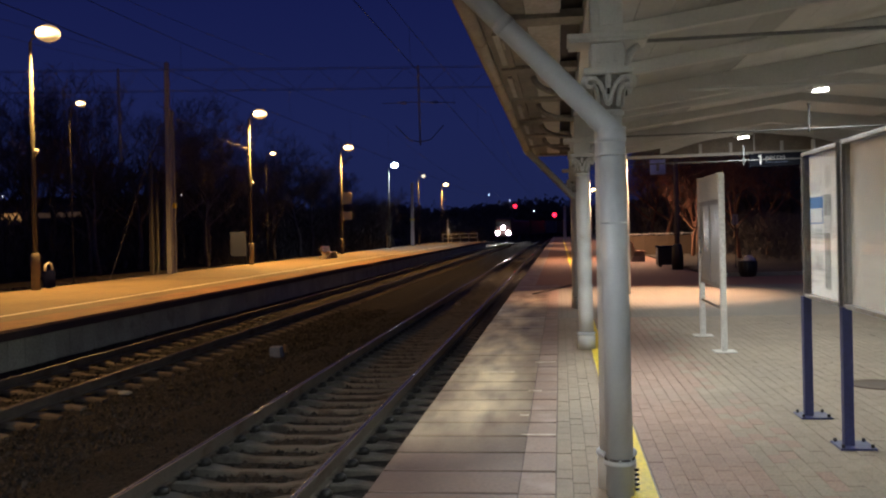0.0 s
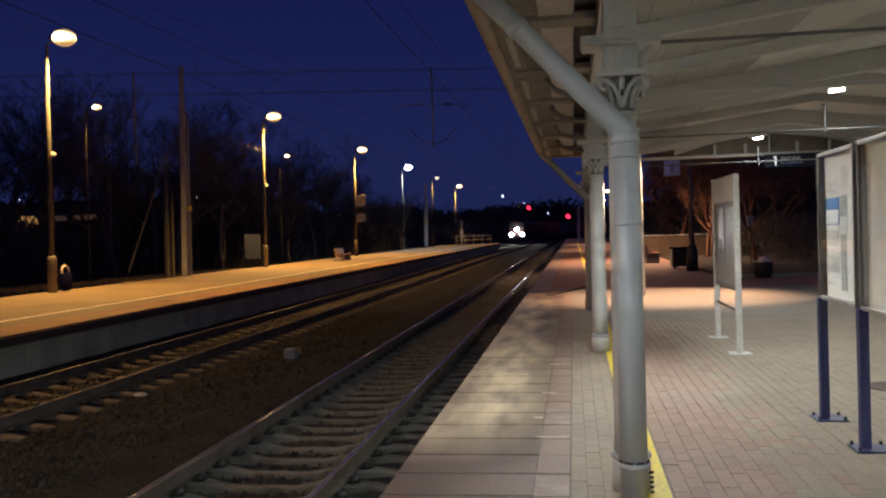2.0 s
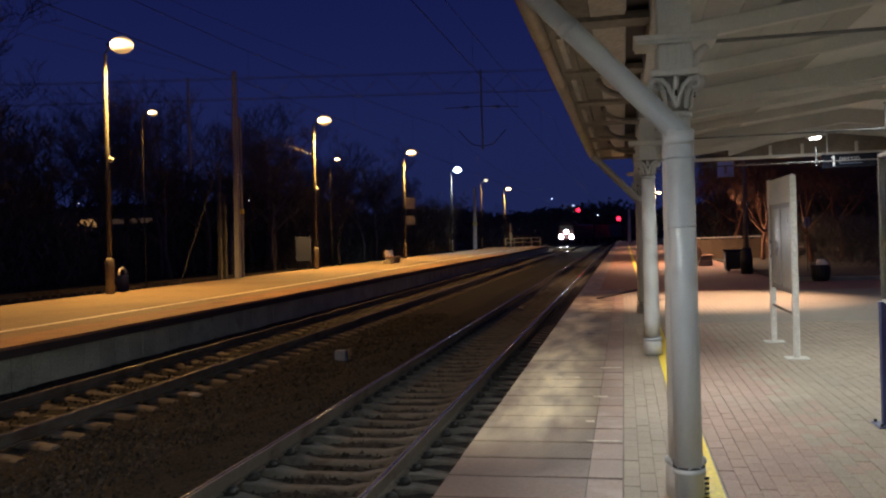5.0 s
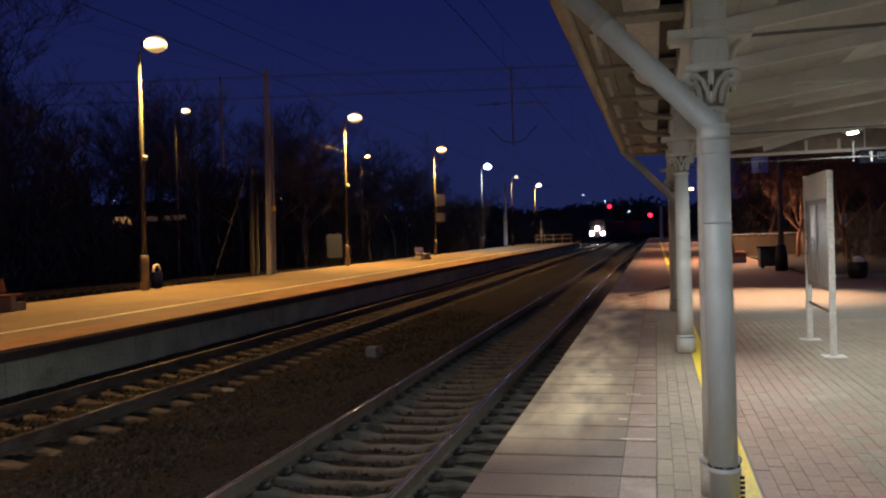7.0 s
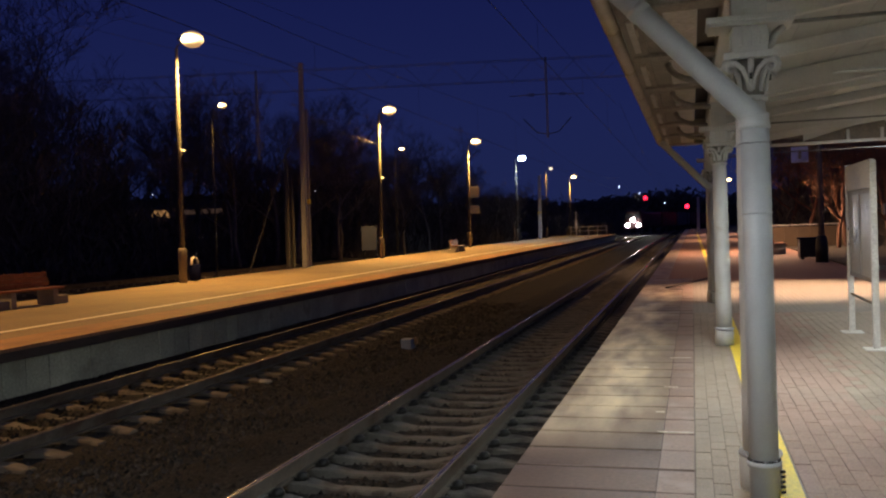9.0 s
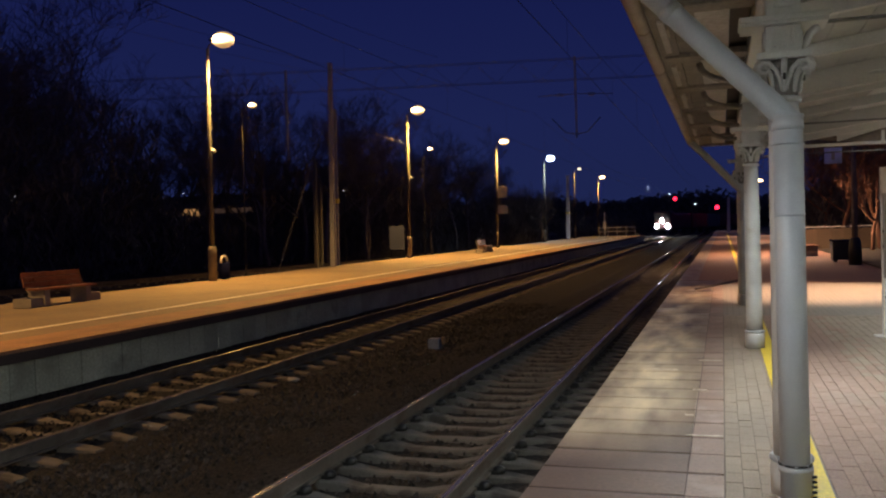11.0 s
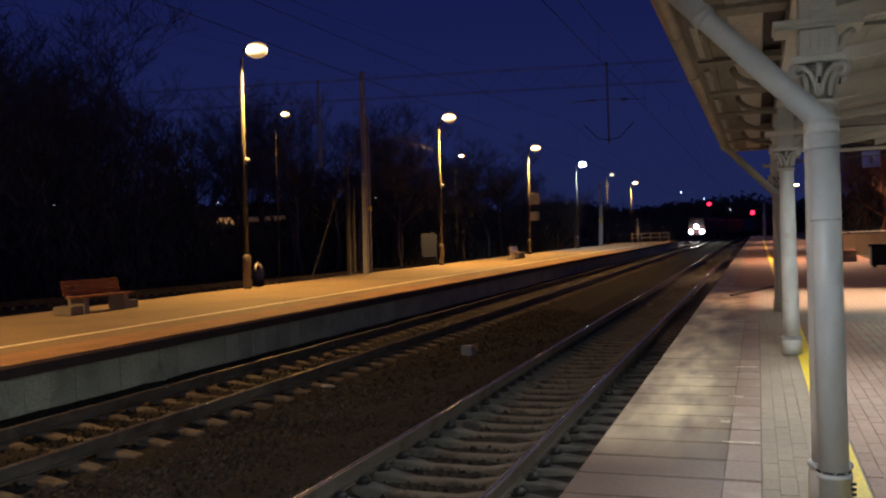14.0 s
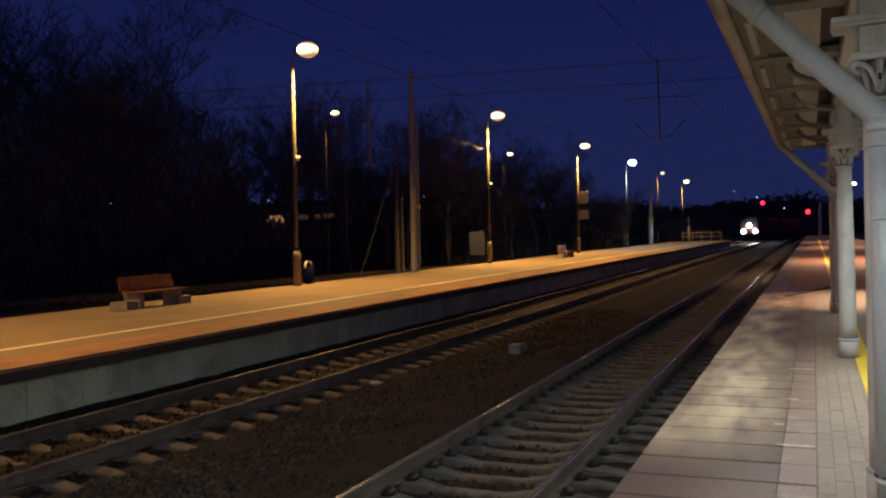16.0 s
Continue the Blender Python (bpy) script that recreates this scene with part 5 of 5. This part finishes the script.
hall = thing("warehouse", "far warehouse with a wall lit warm orange behind scrub", "building", (-76, 112, -1.1))
b = B()
box(b, -10, 26, 0, 14, 0, 8.5)
part("wall", b, "facade", hall)
b = B()
box(b, -10.4, 26.4, -0.4, 14.4, 8.5, 8.9)
part("roof", b, "coping", hall)
# no lamps are built here; the wall's lamplight is emission
b = B()
box(b, -2.4, 2.2, -0.06, -0.01, 5.8, 7.0)
part("lit_front", b, "glow_warm", hall, "wall patch whose lamplight is given as its own glow")
# weaker emission for the dim wall; the low box stands for lit ground
b = B()
box(b, -8.6, -2.45, -0.06, -0.01, 6.0, 6.6)
box(b, 2.25, 14.0, -0.06, -0.01, 6.2, 6.9)
box(b, -1.8, 1.8, -0.06, -0.01, 2.6, 5.75)
part("dim_front", b, "glow_dusk", hall, "faint glow standing in for lamplit wall and ground")


# ---- pieces of the near platform, last ----
STEP = 0.47
def slab_mesh(name, w, d, h, material, bev=0.006):
    b = B()
    box(b, -w / 2, w / 2, -d / 2, d / 2, -h, 0, bev)
    return mesh_of(name, b, material)


bm = B()
box(bm, STRIP - 0.02, 8.3, 4.0, 24.0, -0.09, -0.011)
part("joint_bed", bm, "joint", near_platform, "sandy bed in the joints")
bm = B()
box(bm, EDGE + 0.03, STRIP - 0.022, -6.0, 24.0, -0.09, -0.006)
part("edge_bed", bm, "coping", near_platform, "dark grime in the joints of the edge slabs")
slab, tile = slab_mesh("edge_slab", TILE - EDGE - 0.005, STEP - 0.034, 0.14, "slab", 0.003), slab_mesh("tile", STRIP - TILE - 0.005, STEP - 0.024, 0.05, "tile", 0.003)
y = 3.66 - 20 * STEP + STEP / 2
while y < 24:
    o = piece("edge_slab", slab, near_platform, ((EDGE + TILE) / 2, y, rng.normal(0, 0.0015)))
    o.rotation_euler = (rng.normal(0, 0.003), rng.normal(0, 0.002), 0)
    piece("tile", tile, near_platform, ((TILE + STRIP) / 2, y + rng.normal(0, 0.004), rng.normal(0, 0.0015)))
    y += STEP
grey, red = slab_mesh("paver", 0.0972, 0.196, 0.05, "paver_grey", 0.004), slab_mesh("paver", 0.0972, 0.196, 0.05, "paver_red", 0.004)
count, verts, faces = 0, {"paver_grey": [], "paver_red": []}, {"paver_grey": [], "paver_red": []}
for i in range(84):
    x = STRIP + 0.055 + 0.1 * i
    for j in range(55):
        y = 4.1 + 0.2 * j + (0.1 if i % 2 else 0)
        dx = 0.0
        kind = "paver_red" if 0.55 < x < 1.28 or (1.28 < x < 1.6 and rng.random() < 0.3) else "paver_grey"
        if 0.34 < x < 0.55 and y < 15:
            kind = "paver_grey"
        z = -0.003 + rng.normal(0, 0.0012)
        if 5.0 < y < 7.4 and x < 2.45 and count < 300:
            piece("paver", red if kind == "paver_red" else grey, near_platform, (x + dx, y, z))
            count += 1
        else:
            v, n = verts[kind], len(verts[kind])
            w, d, e = 0.0486, 0.098, 0.004
            tilt = rng.normal(0, 0.001)
            for (a, c), h in (((w, d), -0.05), ((w, d), -e), ((w - e, d - e), 0.0)):
                v += [(x - a, y - c, z + h - tilt), (x + a, y - c, z + h + tilt), (x + a, y + c, z + h + tilt), (x - a, y + c, z + h - tilt)]
            for r in (0, 4):
                for q in range(4):
                    faces[kind].append((n + r + q, n + r + (q + 1) % 4, n + r + 4 + (q + 1) % 4, n + r + 4 + q))
            faces[kind].append((n + 8, n + 9, n + 10, n + 11))
for kind in verts:
    tagged(raw("pavers", verts[kind], faces[kind], kind, near_platform), kind="stuff")

# scuffs of paint, a cable cover across the paving and an iron cover
for x0, x1, y, d in ((-0.88, -0.53, 9.42, 0.045), (-0.34, -0.21, 8.31, 0.04), (-0.33, -0.09, 10.1, 0.035), (-0.33, -0.07, 6.53, 0.02), (-0.37, -0.30, 7.22, 0.05)):
    bm = B()
    top = [bm.verts.new((x0 + (x1 - x0) * k / 9, y + d * rng.uniform(0.1, 1.0), 0.0045)) for k in range(10)]
    low = [bm.verts.new((x0 + (x1 - x0) * k / 9, y - d * rng.uniform(0.1, 1.0), 0.0045)) for k in range(10)]
    for k in range(9):
        bm.faces.new((low[k], low[k + 1], top[k + 1], top[k]))
    bmesh.ops.extrude_face_region(bm, geom=bm.faces[:])
    for v in bm.verts[20:]:
        v.co.z -= 0.006
    part("paint_scuff", bm, "scuff", near_platform, "pale scuff of old paint")
bm = B()
tube(bm, [(-0.66, 20.6, 0.0), (-0.2, 22.0, 0.006), (0.4, 23.85, 0.0)], 0.035, 8)
part("cable_cover", bm, "coping", near_platform, "dark cable cover crossing the paving")
bm = B()
lathe(bm, [(0.27, 0.0), (0.27, 0.006), (0.25, 0.009), (0.24, 0.006), (0.05, 0.006)], 28, (2.95, 8.55, 0))
part("iron_cover", bm, "cover", near_platform, "rusty round iron cover")

# wall panels of the island platform
panel = slab_mesh("wall_panel", 0.12, 0.488, 0.62, "concrete", 0.01)
for k in range(142):
    piece("wall_panel", panel, far_platform, (FAR_EDGE - 0.13 + rng.normal(0, 0.004), -3.75 + k * 0.5, -0.2))
bm = B()
box(bm, FAR_EDGE - 0.19, FAR_EDGE - 0.08, 67, 118, -0.82, -0.2)
part("wall_stretch", bm, "concrete", far_platform)

# loose stones of the ballast
def stones(name, n, x0, x1, y0, y1, z, label):
    pos = np.stack([rng.uniform(x0, x1, n), y0 + (y1 - y0) * rng.random(n) ** 1.3, np.zeros(n)], 1)
    pos[:, 2] = z + rng.uniform(-0.035, 0.02, n)
    size = rng.uniform(0.016, 0.038, (n, 1, 1))
    base = np.array([(1, 0, -0.2), (0, 1, -0.2), (-1, 0, -0.2), (0, -1, -0.2), (0.1, 0.1, 0.8), (0, 0, -0.7)])
    v = (base[None] + rng.normal(0, 0.22, (n, 6, 3))) * size * rng.uniform(0.7, 1.4, (n, 1, 3)) + pos[:, None]
    tri = np.array([(0, 1, 4), (1, 2, 4), (2, 3, 4), (3, 0, 4), (1, 0, 5), (2, 1, 5), (3, 2, 5), (0, 3, 5)])
    f = (tri[None] + 6 * np.arange(n)[:, None, None]).reshape(-1, 3)
    ob = raw(name, v.reshape(-1, 3).tolist(), f.tolist(), "stone")
    return tagged(ob, label, "ballast", kind="stuff")


stones("ballast_stones", 26000, -6.9, -3.75, 5.0, 26.0, -0.79, "loose dark brown ballast stones between the tracks")
stones("ballast_stones", 11000, -4.95, -3.8, 5.0, 24.0, -0.733, "loose dark brown ballast stones heaped along the rail")
stones("ballast_stones", 9000, -3.6, -1.25, 5.0, 20.0, -0.80, "loose dark ballast stones among the sleepers")
stones("ballast_stones", 9000, -10.0, -7.0, 6.0, 24.0, -0.765, "loose dark ballast stones by the island platform")
